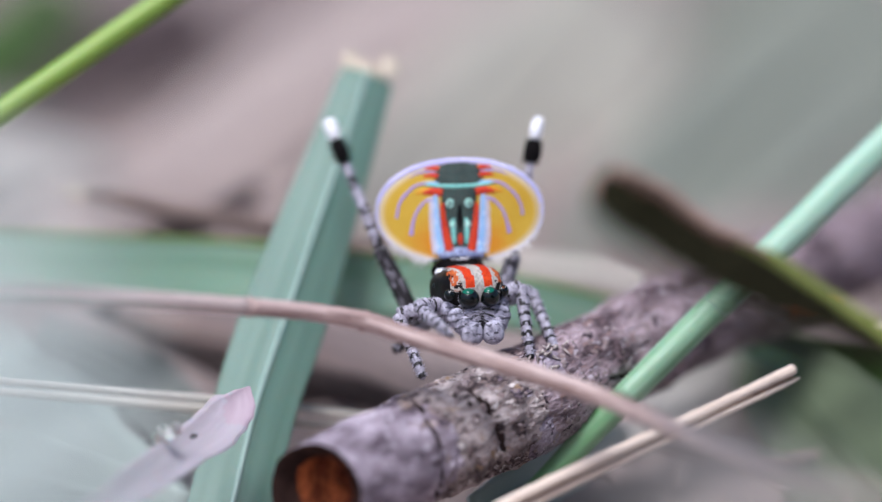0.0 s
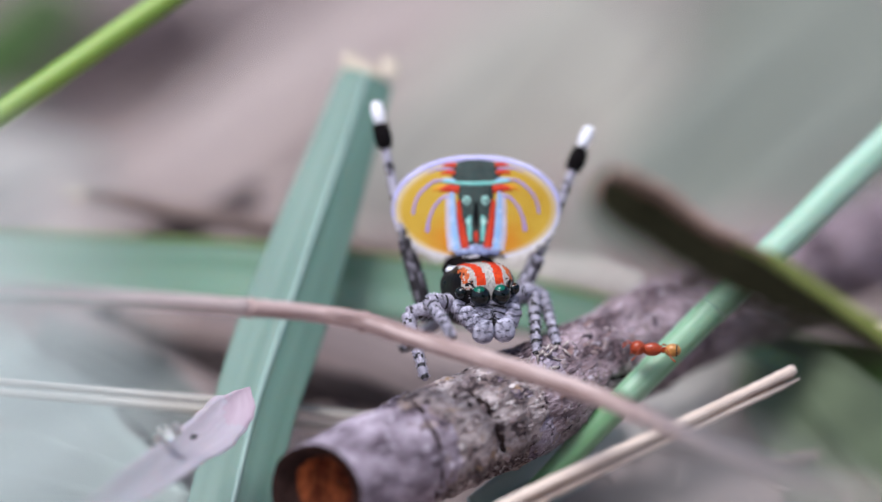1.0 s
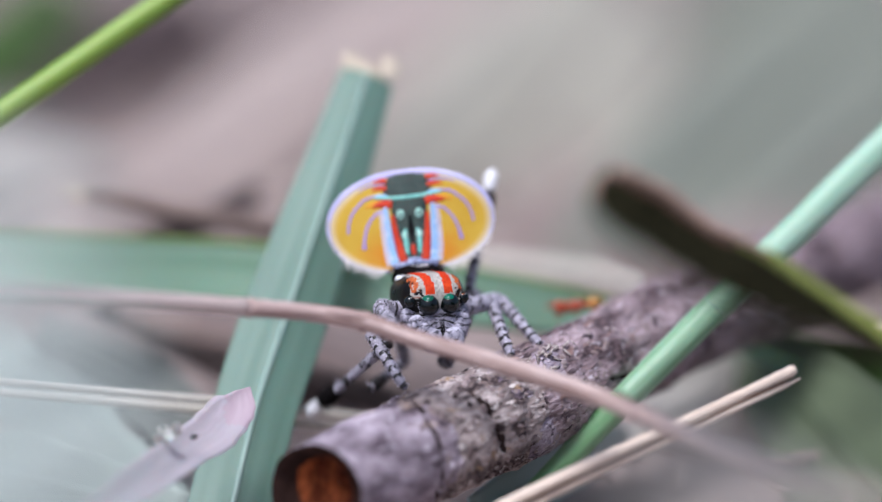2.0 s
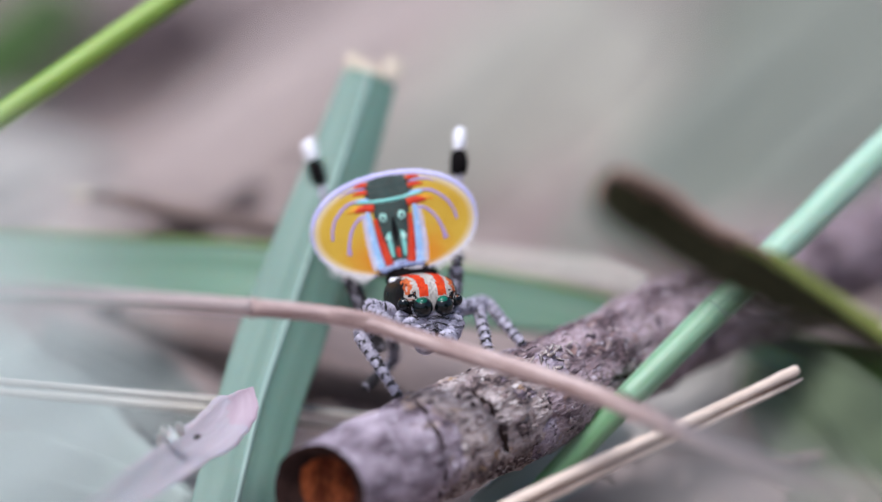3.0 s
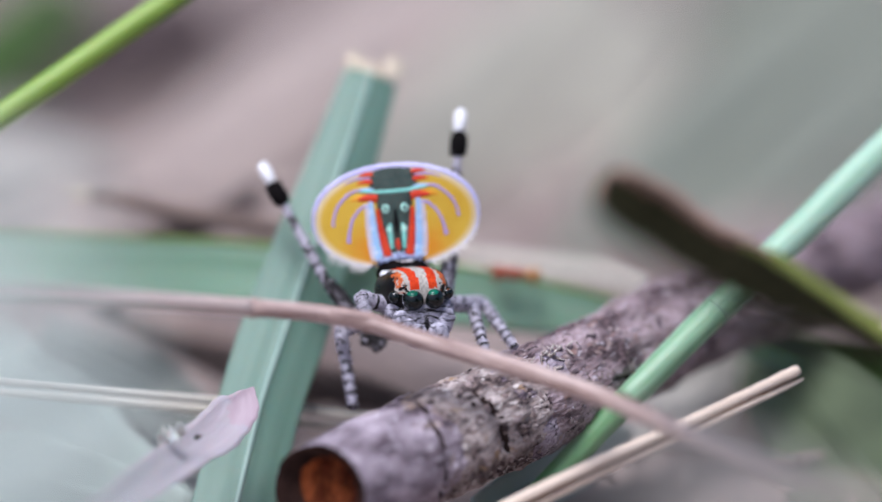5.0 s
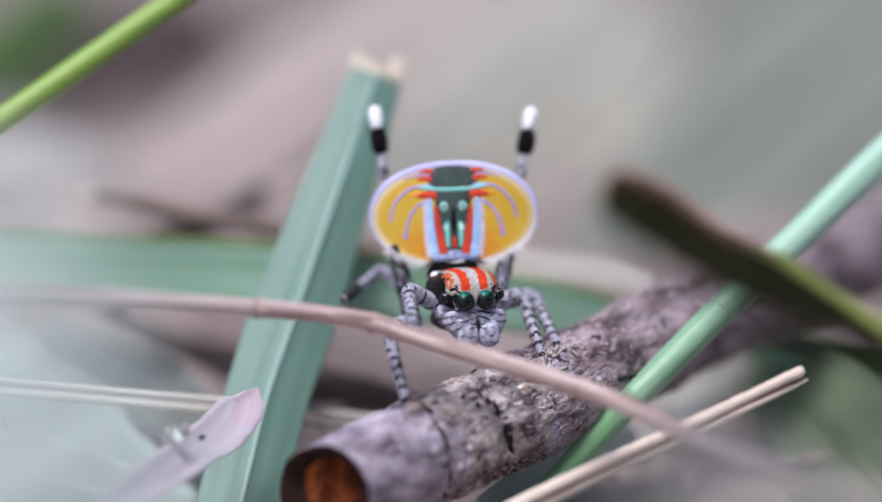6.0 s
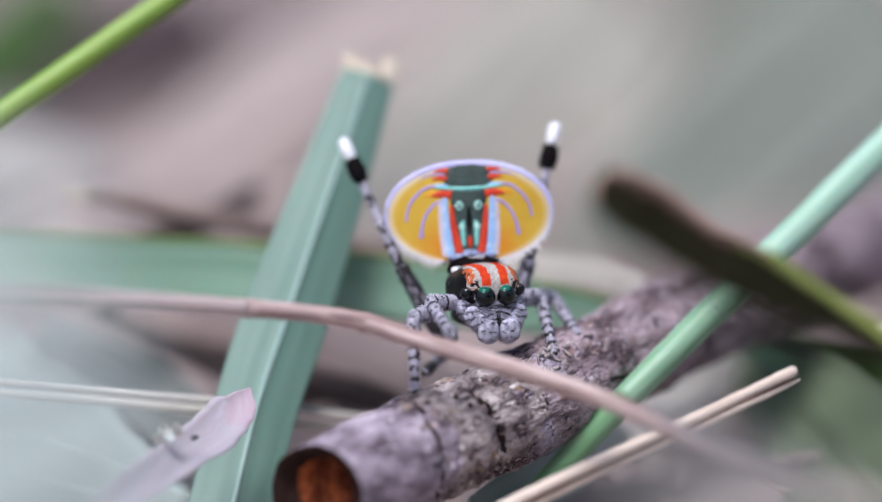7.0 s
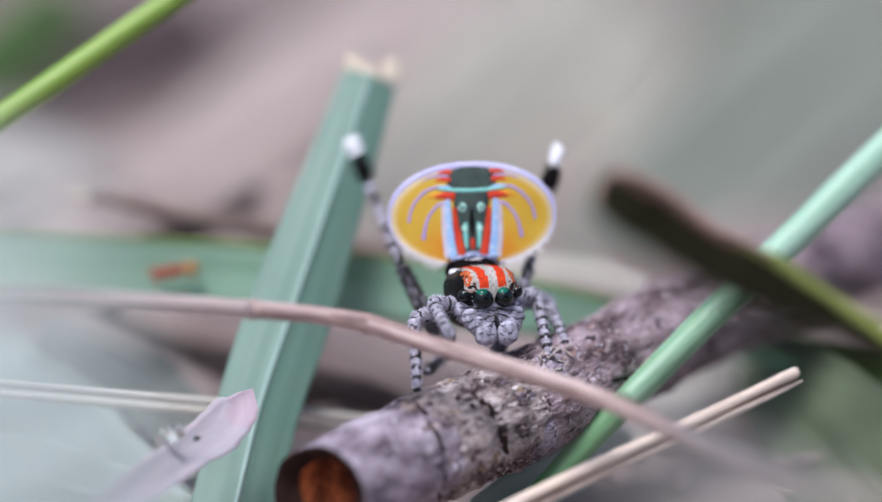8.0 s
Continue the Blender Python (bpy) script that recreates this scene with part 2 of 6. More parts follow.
def fan_skin():
    """Gold that deepens to amber near the base of each flap, with faint folds."""
    m = shader("fan_skin", ((0.58, 0.345, 0.026), (0.71, 0.465, 0.052), (0.64, 0.40, 0.036)), 0.55, coords="Object", scale=(900, 900, 900), grain=14, bump=0.012, spec=0.35)
    n, l = m.node_tree.nodes, m.node_tree.links
    b = n["Principled BSDF"]
    gold = b.inputs["Base Color"].links[0].from_socket
    tc, away, both = n.new("ShaderNodeTexCoord"), n.new("ShaderNodeVectorMath"), n.new("ShaderNodeVectorMath")
    both.operation, away.operation = "ABSOLUTE", "DISTANCE"
    l.new(tc.outputs["Object"], both.inputs[0])
    l.new(both.outputs["Vector"], away.inputs[0])
    away.inputs[1].default_value = (0.00078, 0.0, 0.00042)
    blot, drift, ramp, mix = n.new("ShaderNodeTexNoise"), n.new("ShaderNodeMath"), n.new("ShaderNodeValToRGB"), n.new("ShaderNodeMix")
    l.new(tc.outputs["Object"], blot.inputs["Vector"])
    blot.inputs["Scale"].default_value, blot.inputs["Detail"].default_value = 2600, 4
    drift.operation = "MULTIPLY_ADD"
    l.new(blot.outputs["Fac"], drift.inputs[0])
    drift.inputs[1].default_value = 0.0007
    l.new(away.outputs["Value"], drift.inputs[2])
    scale_up = n.new("ShaderNodeMath")
    scale_up.operation = "MULTIPLY"
    scale_up.inputs[1].default_value = 500.0
    l.new(drift.outputs[0], scale_up.inputs[0])
    l.new(scale_up.outputs[0], ramp.inputs[0])
    e = ramp.color_ramp.elements
    e[0].position, e[0].color = 0.20, (1, 1, 1, 1)
    e[1].position, e[1].color = 0.64, (0, 0, 0, 1)
    mix.data_type = "RGBA"
    l.new(ramp.outputs[0], mix.inputs["Factor"])
    l.new(gold, mix.inputs[6])
    mix.inputs[7].default_value = (0.66, 0.25, 0.008, 1)
    # the pale margin of each flap
    off, size, far, edge, pale = n.new("ShaderNodeVectorMath"), n.new("ShaderNodeVectorMath"), n.new("ShaderNodeVectorMath"), n.new("ShaderNodeValToRGB"), n.new("ShaderNodeMix")
    off.operation, size.operation, far.operation = "SUBTRACT", "MULTIPLY", "LENGTH"
    l.new(tc.outputs["Object"], off.inputs[0])
    off.inputs[1].default_value = (0.0, 0.0, 0.00136)
    l.new(off.outputs["Vector"], size.inputs[0])
    size.inputs[1].default_value = (1 / 0.00231, 0.0, 1 / 0.0014)
    l.new(size.outputs["Vector"], far.inputs[0])
    l.new(far.outputs["Value"], edge.inputs[0])
    edge.color_ramp.elements[0].position, edge.color_ramp.elements[0].color = 0.88, (0, 0, 0, 1)
    edge.color_ramp.elements[1].position, edge.color_ramp.elements[1].color = 1.02, (1, 1, 1, 1)
    pale.data_type = "RGBA"
    l.new(edge.outputs[0], pale.inputs["Factor"])
    l.new(mix.outputs[2], pale.inputs[6])
    pale.inputs[7].default_value = (0.80, 0.72, 0.55, 1)
    l.new(pale.outputs[2], b.inputs["Base Color"])
    return m


FAN_SKIN = fan_skin()
VIOLET = shader("violet", ((0.34, 0.25, 0.58), (0.47, 0.37, 0.70), (0.40, 0.31, 0.64)), 0.5, coords="Object", scale=OBJ, grain=12, bump=0.01)
PALE_LILAC = shader("pale_lilac", ((0.52, 0.48, 0.62), (0.70, 0.68, 0.84), (0.66, 0.52, 0.40)), 0.5, coords="Object", scale=(2500, 2500, 2500), grain=5, bump=0.01)
SPECKLED = shader("speckled", ((0.26, 0.30, 0.56), (0.52, 0.60, 0.86), (0.06, 0.05, 0.10)), 0.45, coords="Object", scale=(9000, 9000, 9000), grain=2.5, bump=0.01, contrast=1.8, spots=(((0.72, 0.78, 0.92), 1.4, 0.60),))
SKY_BLUE = shader("sky_blue", ((0.28, 0.50, 0.78), (0.44, 0.66, 0.90), (0.36, 0.50, 0.85)), 0.4, coords="Object", scale=(2500, 2500, 2500), grain=6, bump=0.015, spots=(((0.70, 0.78, 0.94), 2.2, 0.56), ((0.26, 0.62, 0.74), 3.0, 0.60)))
TURQUOISE = shader("turquoise", ((0.17, 0.60, 0.52), (0.36, 0.80, 0.71), (0.25, 0.69, 0.60)), 0.35, coords="Object", scale=(2500, 2500, 2500), grain=6, bump=0.015)
AQUA = shader("aqua", ((0.42, 0.84, 0.70), (0.66, 0.94, 0.84), (0.54, 0.90, 0.78)), 0.35, coords="Object", scale=(2500, 2500, 2500), grain=6, bump=0.015)
DARK_TEAL = shader("dark_teal", ((0.018, 0.042, 0.038), (0.05, 0.095, 0.080), (0.085, 0.080, 0.066)), 0.5, coords="Object", scale=(2500, 2500, 2500), grain=8, bump=0.02)
SCARLET = shader("scarlet", ((0.60, 0.030, 0.008), (0.78, 0.075, 0.015), (0.50, 0.025, 0.008)), 0.5, coords="Object", scale=(2500, 2500, 2500), grain=8, bump=0.015)
ANT_RED = shader("ant_red", ((0.30, 0.040, 0.012), (0.52, 0.085, 0.02), (0.38, 0.055, 0.014)), 0.32, coords="Object", scale=OBJ, grain=8, bump=0.01, spec=0.5)
ANT_AMBER = shader("ant_amber", ((0.50, 0.21, 0.04), (0.68, 0.34, 0.08), (0.38, 0.14, 0.03)), 0.30, coords="Object", scale=OBJ, grain=8, bump=0.01, spec=0.55)


# ---- building helpers ----
def thing(name, at, label, category, kind="", group=""):
    """An Empty at the base of a thing; at is a place in the world."""
    return place_tag(new(name), at, label, category, kind, group)


def place_tag(ob, at, label, category, kind, group):
    ob.location = at
    ob.empty_display_size = 0.001
    return tagged(ob, label, category, group, kind)


def base_of(ob):
    at = Vector()
    while ob is not None:
        at += ob.location
        ob = ob.parent
    return at


def part(name, bm, mats, parent=None, label="", kind="", local=False):
    """Links bm as one mesh under parent. Its places are the world's, or with local=True the parent's."""
    mats = mats if isinstance(mats, (list, tuple)) else [mats]
    if parent is not None and not local:
        bmesh.ops.translate(bm, verts=bm.verts, vec=-base_of(parent))
    me = bpy.data.meshes.new(name)
    bm.normal_update()
    bm.to_mesh(me)
    bm.free()
    for f in me.polygons:
        f.use_smooth = True
    for m in mats:
        me.materials.append(m)
    ob = new(name, me)
    ob.parent = parent
    return tagged(ob, label, "", "", kind)


def spline(pts, steps):
    """Points along a smooth curve through pts (tuples of any length)."""
    p = [np.array(q, float) for q in pts]
    p = [2 * p[0] - p[1]] + p + [2 * p[-1] - p[-2]]
    out = []
    for i in range(1, len(p) - 2):
        for k in range(steps):
            t = k / steps
            a, b, c, d = p[i - 1:i + 3]
            out.append(0.5 * (2 * b + (c - a) * t + (2 * a - 5 * b + 4 * c - d) * t * t + (3 * b - 3 * c + d - a) * t ** 3))
    out.append(p[-2])
    return out


def skin(bm, rings, closed=True, caps=True, mat=0, length_uv=None, mats=None):
    """Joins rings of equal count into a tube; the UV runs along it and round it in millimetres."""
    uv = bm.loops.layers.uv.verify()
    vr = [[bm.verts.new(p) for p in r] for r in rings]
    along = [0.0]
    for a, b in zip(rings, rings[1:]):
        along.append(along[-1] + (sum(b, Vector()) / len(b) - sum(a, Vector()) / len(a)).length / MM)
    n = len(rings[0])
    for i in range(len(vr) - 1):
        round_len = sum((rings[i][k] - rings[i][(k + 1) % n]).length for k in range(n)) / MM / n
        for k in range(n if closed else n - 1):
            k2 = (k + 1) % n
            f = bm.faces.new((vr[i][k], vr[i][k2], vr[i + 1][k2], vr[i + 1][k]))
            f.material_index = mats[i] if mats else mat
            for lp, (a, c) in zip(f.loops, ((i, k), (i, k + 1), (i + 1, k + 1), (i + 1, k))):
                lp[uv].uv = (along[a], c * round_len)
    if caps:
        for r, flip, m in ((vr[0], True, 0), (vr[-1], False, -1)):
            f = bm.faces.new(r[::-1] if flip else r)
            f.material_index = mats[m] if mats else mat
    return vr


def frame_along(pts, i, up):
    t = (pts[min(i + 1, len(pts) - 1)] - pts[max(i - 1, 0)]).normalized()
    side = t.cross(up)
    side = side.normalized() if side.length > 1e-6 else Vector((1, 0, 0))
    return t, side, side.cross(t).normalized()


def tube(bm, path, sides=14, steps=6, rough=0.0, grain=1.0, mat=0, seed=0.0, squash=1.0):
    """A round stem along path: rows of (across, away, up, radius) on the stage."""
    rows = spline(path, steps)
    pts = [st(r[:3]) for r in rows]
    rings = []
    for i, r in enumerate(rows):
        t, s, u = frame_along(pts, i, Vector((0.13, -0.3, 0.95)))
        ring = []
        for k in range(sides):
            a = 2 * math.pi * k / sides
            d = s * math.cos(a) + u * math.sin(a) * squash
            rad = r[3] * MM
            if rough:
                q = (pts[i] / MM + d * r[3]) * grain + Vector((seed, 0, 0))
                rad *= 1 + rough * (noise.noise(q) + 0.5 * noise.noise(q * 2.7))
            ring.append(pts[i] + d * rad)
        rings.append(ring)
    skin(bm, rings, mat=mat)
    return pts


def blade(bm, path, steps=8, across=8, thick=0.12, fold=0.0, curl=0.0, ragged=0.0, mat=0, seed=0.0, crease=0.0):
    """A leaf along path: rows of (across, away, up, half width, twist in degrees) on the stage; fold lifts its edges from the crease, curl bends it."""
    rows = spline(path, steps)
    pts = [st(r[:3]) for r in rows]
    lens = STAGE.to_3x3() @ Vector((0, -1, 0))
    rings = []
    for i, r in enumerate(rows):
        t = (pts[min(i + 1, len(pts) - 1)] - pts[max(i - 1, 0)]).normalized()
        s = t.cross(lens).normalized()
        s = Matrix.Rotation(radians(r[4]), 3, t) @ s
        nrm = s.cross(t).normalized()
        if nrm.dot(lens) < 0:
            nrm = -nrm
        front, back = [], []
        for k in range(across + 1):
            v = 2 * k / across - 1
            w = r[3] * MM
            if ragged:
                w *= 1 + ragged * noise.noise(Vector((i * 0.35, v * 0.6, seed)))
            p = pts[i] + s * v * w + nrm * (fold * abs(v - crease) * (2 if crease and v > crease else 1) + curl * v * v) * w
            half = thick * MM * 0.5 * (1 - 0.7 * v * v) + 0.004 * MM
            front.append(p + nrm * half)
            back.append(p - nrm * half)
        rings.append(front + back[::-1])
    skin(bm, rings, mat=mat)
    return pts


def on_ground(p):
    return Vector((p.x, p.y, 0.0))


# ---- ground ----
def build_ground():
    bm = bmesh.new()
    radii = [0.0] + [0.003 * 1.06 ** i for i in range(62)] + [0.14 * 1.7 ** i for i in range(1, 20)]
    rings = []
    for r in radii[1:]:
        ring = []
        for k in range(96):
            a = 2 * math.pi * k / 96
            p = Vector((r * math.cos(a), 0.03 + r * math.sin(a), 0))
            amp = 0.0012 * min(1, 0.3 / max(r, 0.3))
            p.z = amp * (noise.noise(p * 90) + 0.6 * noise.noise(p * 260)) - 0.0006
            ring.append(p)
        rings.append(ring)
    skin(bm, rings, caps=False)
    c = bm.verts.new((0, 0.03, -0.0005))
    bm.verts.ensure_lookup_table()
    for k in range(96):
        bm.faces.new((c, bm.verts[k], bm.verts[(k + 1) % 96]))
    bmesh.ops.recalc_face_normals(bm, faces=bm.faces)
    tagged(part("ground", bm, SOIL), "mauve-brown soil strewn with fine litter", "ground", "", "structure")


build_ground()


def build_litter():
    """Crumbs, chips and broken stalks strewn on the soil."""
    rnd = random.Random(4)
    bm = bmesh.new()
    for i in range(2200):
        x, y = rnd.uniform(-0.035, 0.035), rnd.uniform(-0.012, 0.1)
        a, ln, w, h = rnd.uniform(0, 6.3), rnd.uniform(0.3, 2.6) * MM, rnd.uniform(0.1, 0.35) * MM, rnd.uniform(0.05, 0.2) * MM
        z = rnd.uniform(-0.2, 0.5) * MM
        if x < -0.004 and y < 0.014:
            continue
        m = Matrix.Translation((x, y, z)) @ Matrix.Rotation(a, 4, "Z") @ Matrix.Rotation(rnd.uniform(-0.35, 0.35), 4, "Y")
        rings = []
        for u in (-1, -0.5, 0, 0.55, 1):
            k = 1 - 0.6 * abs(u) ** 3
            rings.append([m @ Vector((u * ln / 2, cy * w * k, cz * h * k + 0.1 * h * math.sin(3 * u))) for cy, cz in ((-1, 0), (0, 1), (1, 0.1), (0, -1))])
        skin(bm, rings)
    part("litter", bm, LITTER)
    tagged(bpy.data.objects["litter"], "loose brown crumbs and broken stalks on soil", "litter", "", "stuff")


build_litter()


# ---- twig on which the spider dances ----
LOG = [(-3.32, -4, -6.4, 1.33), (-1.27, -2.4, -5.58, 1.50), (1.47, -0.3, -4.48, 1.52), (4.31, 2.2, -3.18, 1.45), (6.6, 4.8, -2.05, 1.44), (8.85, 8, -1.19, 1.40), (11.6, 12.5, -0.26, 1.42), (14.75, 18, 0.8, 1.4), (19.24, 26, 2.1, 1.3)]


FINE = 44


# splits in the bark: (along, round), (along, round), half width in millimetres
SPLITS = [((26.5, 1.14), (27.7, 0.42), 0.075), ((27.2, 0.36), (27.8, -0.25), 0.085), ((19.5, 1.4), (18.3, -0.8), 0.055), ((24.3, 1.3), (25.3, 0.8), 0.03), ((33.0, 0.95), (35.5, 0.75), 0.045), ((38.0, 0.4), (40.0, 0.2), 0.04), ((44.0, 0.2), (47.0, 0.05), 0.045)]


def split_depth(k, a):
    """How deep a split goes at one place of the bark, from 0 to 1."""
    deep = 0.0
    x, y = k * 0.18, (a if a < math.pi else a - 2 * math.pi) * 1.4
    for (k0, a0), (k1, a1), half in SPLITS:
        p, q = Vector((k0 * 0.18, a0 * 1.4)), Vector((k1 * 0.18, a1 * 1.4))
        v = Vector((x + 0.03 * noise.noise(Vector((y * 2, k0, 0))), y))
        f = min(1, max(0, (v - p).dot(q - p) / (q - p).length_squared))
        half *= (0.25 + 0.75 * math.sin(math.pi * f) ** 0.6) * (1 + 0.4 * noise.noise(Vector((y * 4, k1, 2))))
        deep = max(deep, math.exp(-((v - p.lerp(q, f)).length / half) ** 2))
    return deep


def build_log():
    rows = spline(LOG, FINE)
    log = thing("fallen_twig", on_ground(st(LOG[0][:3])), "thick grey-brown fallen twig with cracked bark and a hollow broken end", "twig")
    pts = [st(r[:3]) for r in rows]
    bm, sides, rings = bmesh.new(), 150, []
    # the slant of the break
    cut = ((pts[0] - pts[6]).normalized() * 0.8 + Vector((-0.05, -0.6, 0.1))).normalized()
    for i, r in enumerate(rows):
        t, s, u = frame_along(pts, i, Vector((0, 0, 1)))
        ring = []
        for k in range(sides):
            a = 2 * math.pi * k / sides
            d = s * math.cos(a) + u * math.sin(a)
            q = pts[i] / MM + d * r[3]
            k = i * 16 / FINE
            far = min(1, max(0, (k - 15) / 8))
            along = Vector((k * 0.35, math.cos(a) * 2.4, math.sin(a) * 2.4))
            furrow = 1 - abs(noise.noise(along * 1.1)) * 2.2
            w = 0.05 * noise.noise(q * 0.9) + (0.010 + 0.035 * far) * noise.noise(q * 2.3) + (0.004 + 0.03 * far) * noise.noise(q * 6.0) + 0.015 * far * noise.noise(q * 13.0)
            w -= (0.012 + 0.045 * far) * max(0.0, furrow - 0.45)
            # ring scars where the smooth bark of the end gives way, and a split beyond
            w -= 0.075 * math.exp(-((k - 18.1 - 1.2 * math.sin(a * 2 + 1) - 0.8 * noise.noise(Vector((a * 2, 0, 0)))) / 0.75) ** 2)
            w -= 0.10 * split_depth(k, a)
            p = pts[i] + d * r[3] * MM * (1 + w)
            if k < 12:
                p += t * (cut.dot(d) / -cut.dot(t)) * r[3] * MM * (1 - k / 12)
            ring.append(p)
        rings.append(ring)
    skin(bm, rings, caps=False)
    bm.faces.index_update()
    for f in bm.faces:
        k, c = f.index // sides * 16 / FINE, f.calc_center_median() / MM
        if 19.5 < k + 5 * noise.noise(c * 0.8) + 3 * noise.noise(c * 2.5) < 33:
            f.material_index = 1
        elif k + 5 * noise.noise(c * 0.8 + Vector((9, 0, 0))) > 36:
            f.material_index = 3
        if split_depth((f.index // sides + 0.5) * 16 / FINE, 2 * math.pi * (f.index % sides + 0.5) / sides) > 0.45:
            f.material_index = 2
    # the broken end: a rim, then a hollow
    rim = []
    axis = (pts[0] - pts[12]).normalized()
    for depth, k in ((0.0, 1.0), (0.03, 0.95), (-0.04, 0.86), (-0.14, 0.76), (-0.34, 0.66), (-0.60, 0.58), (-0.72, 0.50), (-0.76, 0.38), (-0.84, 0.22), (-0.80, 0.02)):
        rim.append([pts[0] + (p - pts[0]) * k * (1 + (0.05 * noise.noise(p / MM * 2.6 + Vector((0, 0, depth * 2))) if k < 0.8 else 0)) + (cut if depth > -0.1 else axis) * MM * (depth + 0.08 * noise.noise(p / MM * (2.0 + depth))) for p in rings[0]])
    part("bark", bm, [BARK, BARK_TAN, CRACK, BARK_BROWN], log)
    bm = bmesh.new()
    skin(bm, rim, caps=False, mats=[1, 1, 1, 1, 0, 0, 0, 0, 0])
    bmesh.ops.reverse_faces(bm, faces=bm.faces)
    part("hollow_end", bm, [PITH, RIM], log, "orange-brown rotten hollow with a dark rim")
    # cracks across the bark, and raised flakes
    rnd = random.Random(11)

    def surface(s, a, out=0.0):
        s = s * FINE / 16
        i = min(len(rows) - 2, max(0, int(s)))
        f = s - i
        c = pts[i].lerp(pts[i + 1], f)
        n = int(a / (2 * math.pi) * sides) % sides
        g = a / (2 * math.pi) * sides - math.floor(a / (2 * math.pi) * sides)
        p = rings[i][n].lerp(rings[i][(n + 1) % sides], g).lerp(rings[i + 1][n].lerp(rings[i + 1][(n + 1) % sides], g), f)
        return p + (p - c).normalized() * out * MM

    bm = bmesh.new()
    for k in range(40):
        s, a = 37.6 + rnd.gauss(0, 2.4), 1.06 + rnd.gauss(0, 0.13)
        p = surface(s, a, 0.03)
        out = (surface(s, a, 0.5) - p).normalized()
        way = (out * 0.45 + Vector((rnd.uniform(-1, 1), rnd.uniform(-1, 1), rnd.uniform(-1, 1)))).normalized()
        side = way.cross(out).normalized() * rnd.uniform(0.015, 0.05) * MM
        ln = rnd.uniform(0.12, 0.36) * MM
        flat = side.cross(way) * rnd.uniform(0.15, 0.4)
        skin(bm, [[p + side * 0.6, p + flat, p - side * 0.6, p - flat], [q + way * ln * 0.6 for q in (p + side * 1.7, p + flat * 1.2, p - side * 1.3, p - flat)], [q + way * ln for q in (p + side, p + flat * 0.3, p - side * 0.5, p - flat * 0.3)]])
    part("lichen", bm, LICHEN, log, "crumbly pale beige lichen flakes", "stuff")
    bm = bmesh.new()
    for k in range(650):
        s, a = rnd.uniform(17, 100), rnd.uniform(-0.9, 2.2)
        p = surface(s, a, -0.01)
        c = surface(s, a, 0.5)
        nrm = (c - p).normalized()
        m = min(len(pts) - 2, int(s * FINE / 16))
        t = (pts[m + 1] - pts[m]).normalized()
        w = nrm.cross(t)
        l2, w2, h2 = rnd.uniform(0.03, 0.12) * MM * rnd.choice((1, 1, 2.2)), rnd.uniform(0.03, 0.12) * MM, rnd.uniform(0.012, 0.04) * MM
        sk = rnd.uniform(-1.6, 1.6)
        t, w = t * math.cos(sk) + w * math.sin(sk), w * math.cos(sk) - t * math.sin(sk)
        low = [p + t * x * l2 + w * y * w2 for x, y in ((-1, -0.3), (-0.4, 1), (0.7, 0.8), (1, -0.2), (0.2, -1))]
        top = [q + nrm * h2 + (p - q) * 0.35 for q in low]
        vl, vt = [bm.verts.new(q) for q in low], [bm.verts.new(q) for q in top]
        bm.faces.new(vt)
        for j in range(5):
            bm.faces.new((vl[j], vl[(j + 1) % 5], vt[(j + 1) % 5], vt[j]))
    part("flaking_bark", bm, BARK_SCALE, log, "pale lifted flakes of bark", "stuff")


build_log()


# ---- grass, stalks and leaves round the twig ----
def folded_leaf(bm, path, crease, slopes, steps=10, across=16, thick=0.16, ripple=0.0):
    """A leaf bent along a crease: its two sides slope away from the lens by slopes. Returns the crease and its outward way."""
    rows = spline(path, steps)
    pts = [st(r[:3]) for r in rows]
    lens = STAGE.to_3x3() @ Vector((0, -1, 0))
    rings, ridge = [], []
    for i, r in enumerate(rows):
        t = (pts[min(i + 1, len(pts) - 1)] - pts[max(i - 1, 0)]).normalized()
        s = Matrix.Rotation(radians(r[4]), 3, t) @ t.cross(lens).normalized()
        s = s if s.x > 0 else -s
        nrm = s.cross(t).normalized()
        nrm = nrm if nrm.dot(lens) > 0 else -nrm
        w = r[3] * MM
        front, back = [], []
        for k in range(across + 1):
            v = 2 * k / across - 1
            off = v - crease
            drop = slopes[0] * -off if off < 0 else slopes[1] * off
            p = pts[i] + s * v * w - nrm * (drop - ripple * math.cos(off * 14) * (1 - v * v)) * w
            half = thick * MM * 0.5 * (1 - 0.6 * v * v) + 0.004 * MM
            front.append(p + nrm * half)
            back.append(p - nrm * half)
        rings.append(front + back[::-1])
        ridge.append((pts[i] + s * crease * w, nrm, s))
    skin(bm, rings)
    return ridge


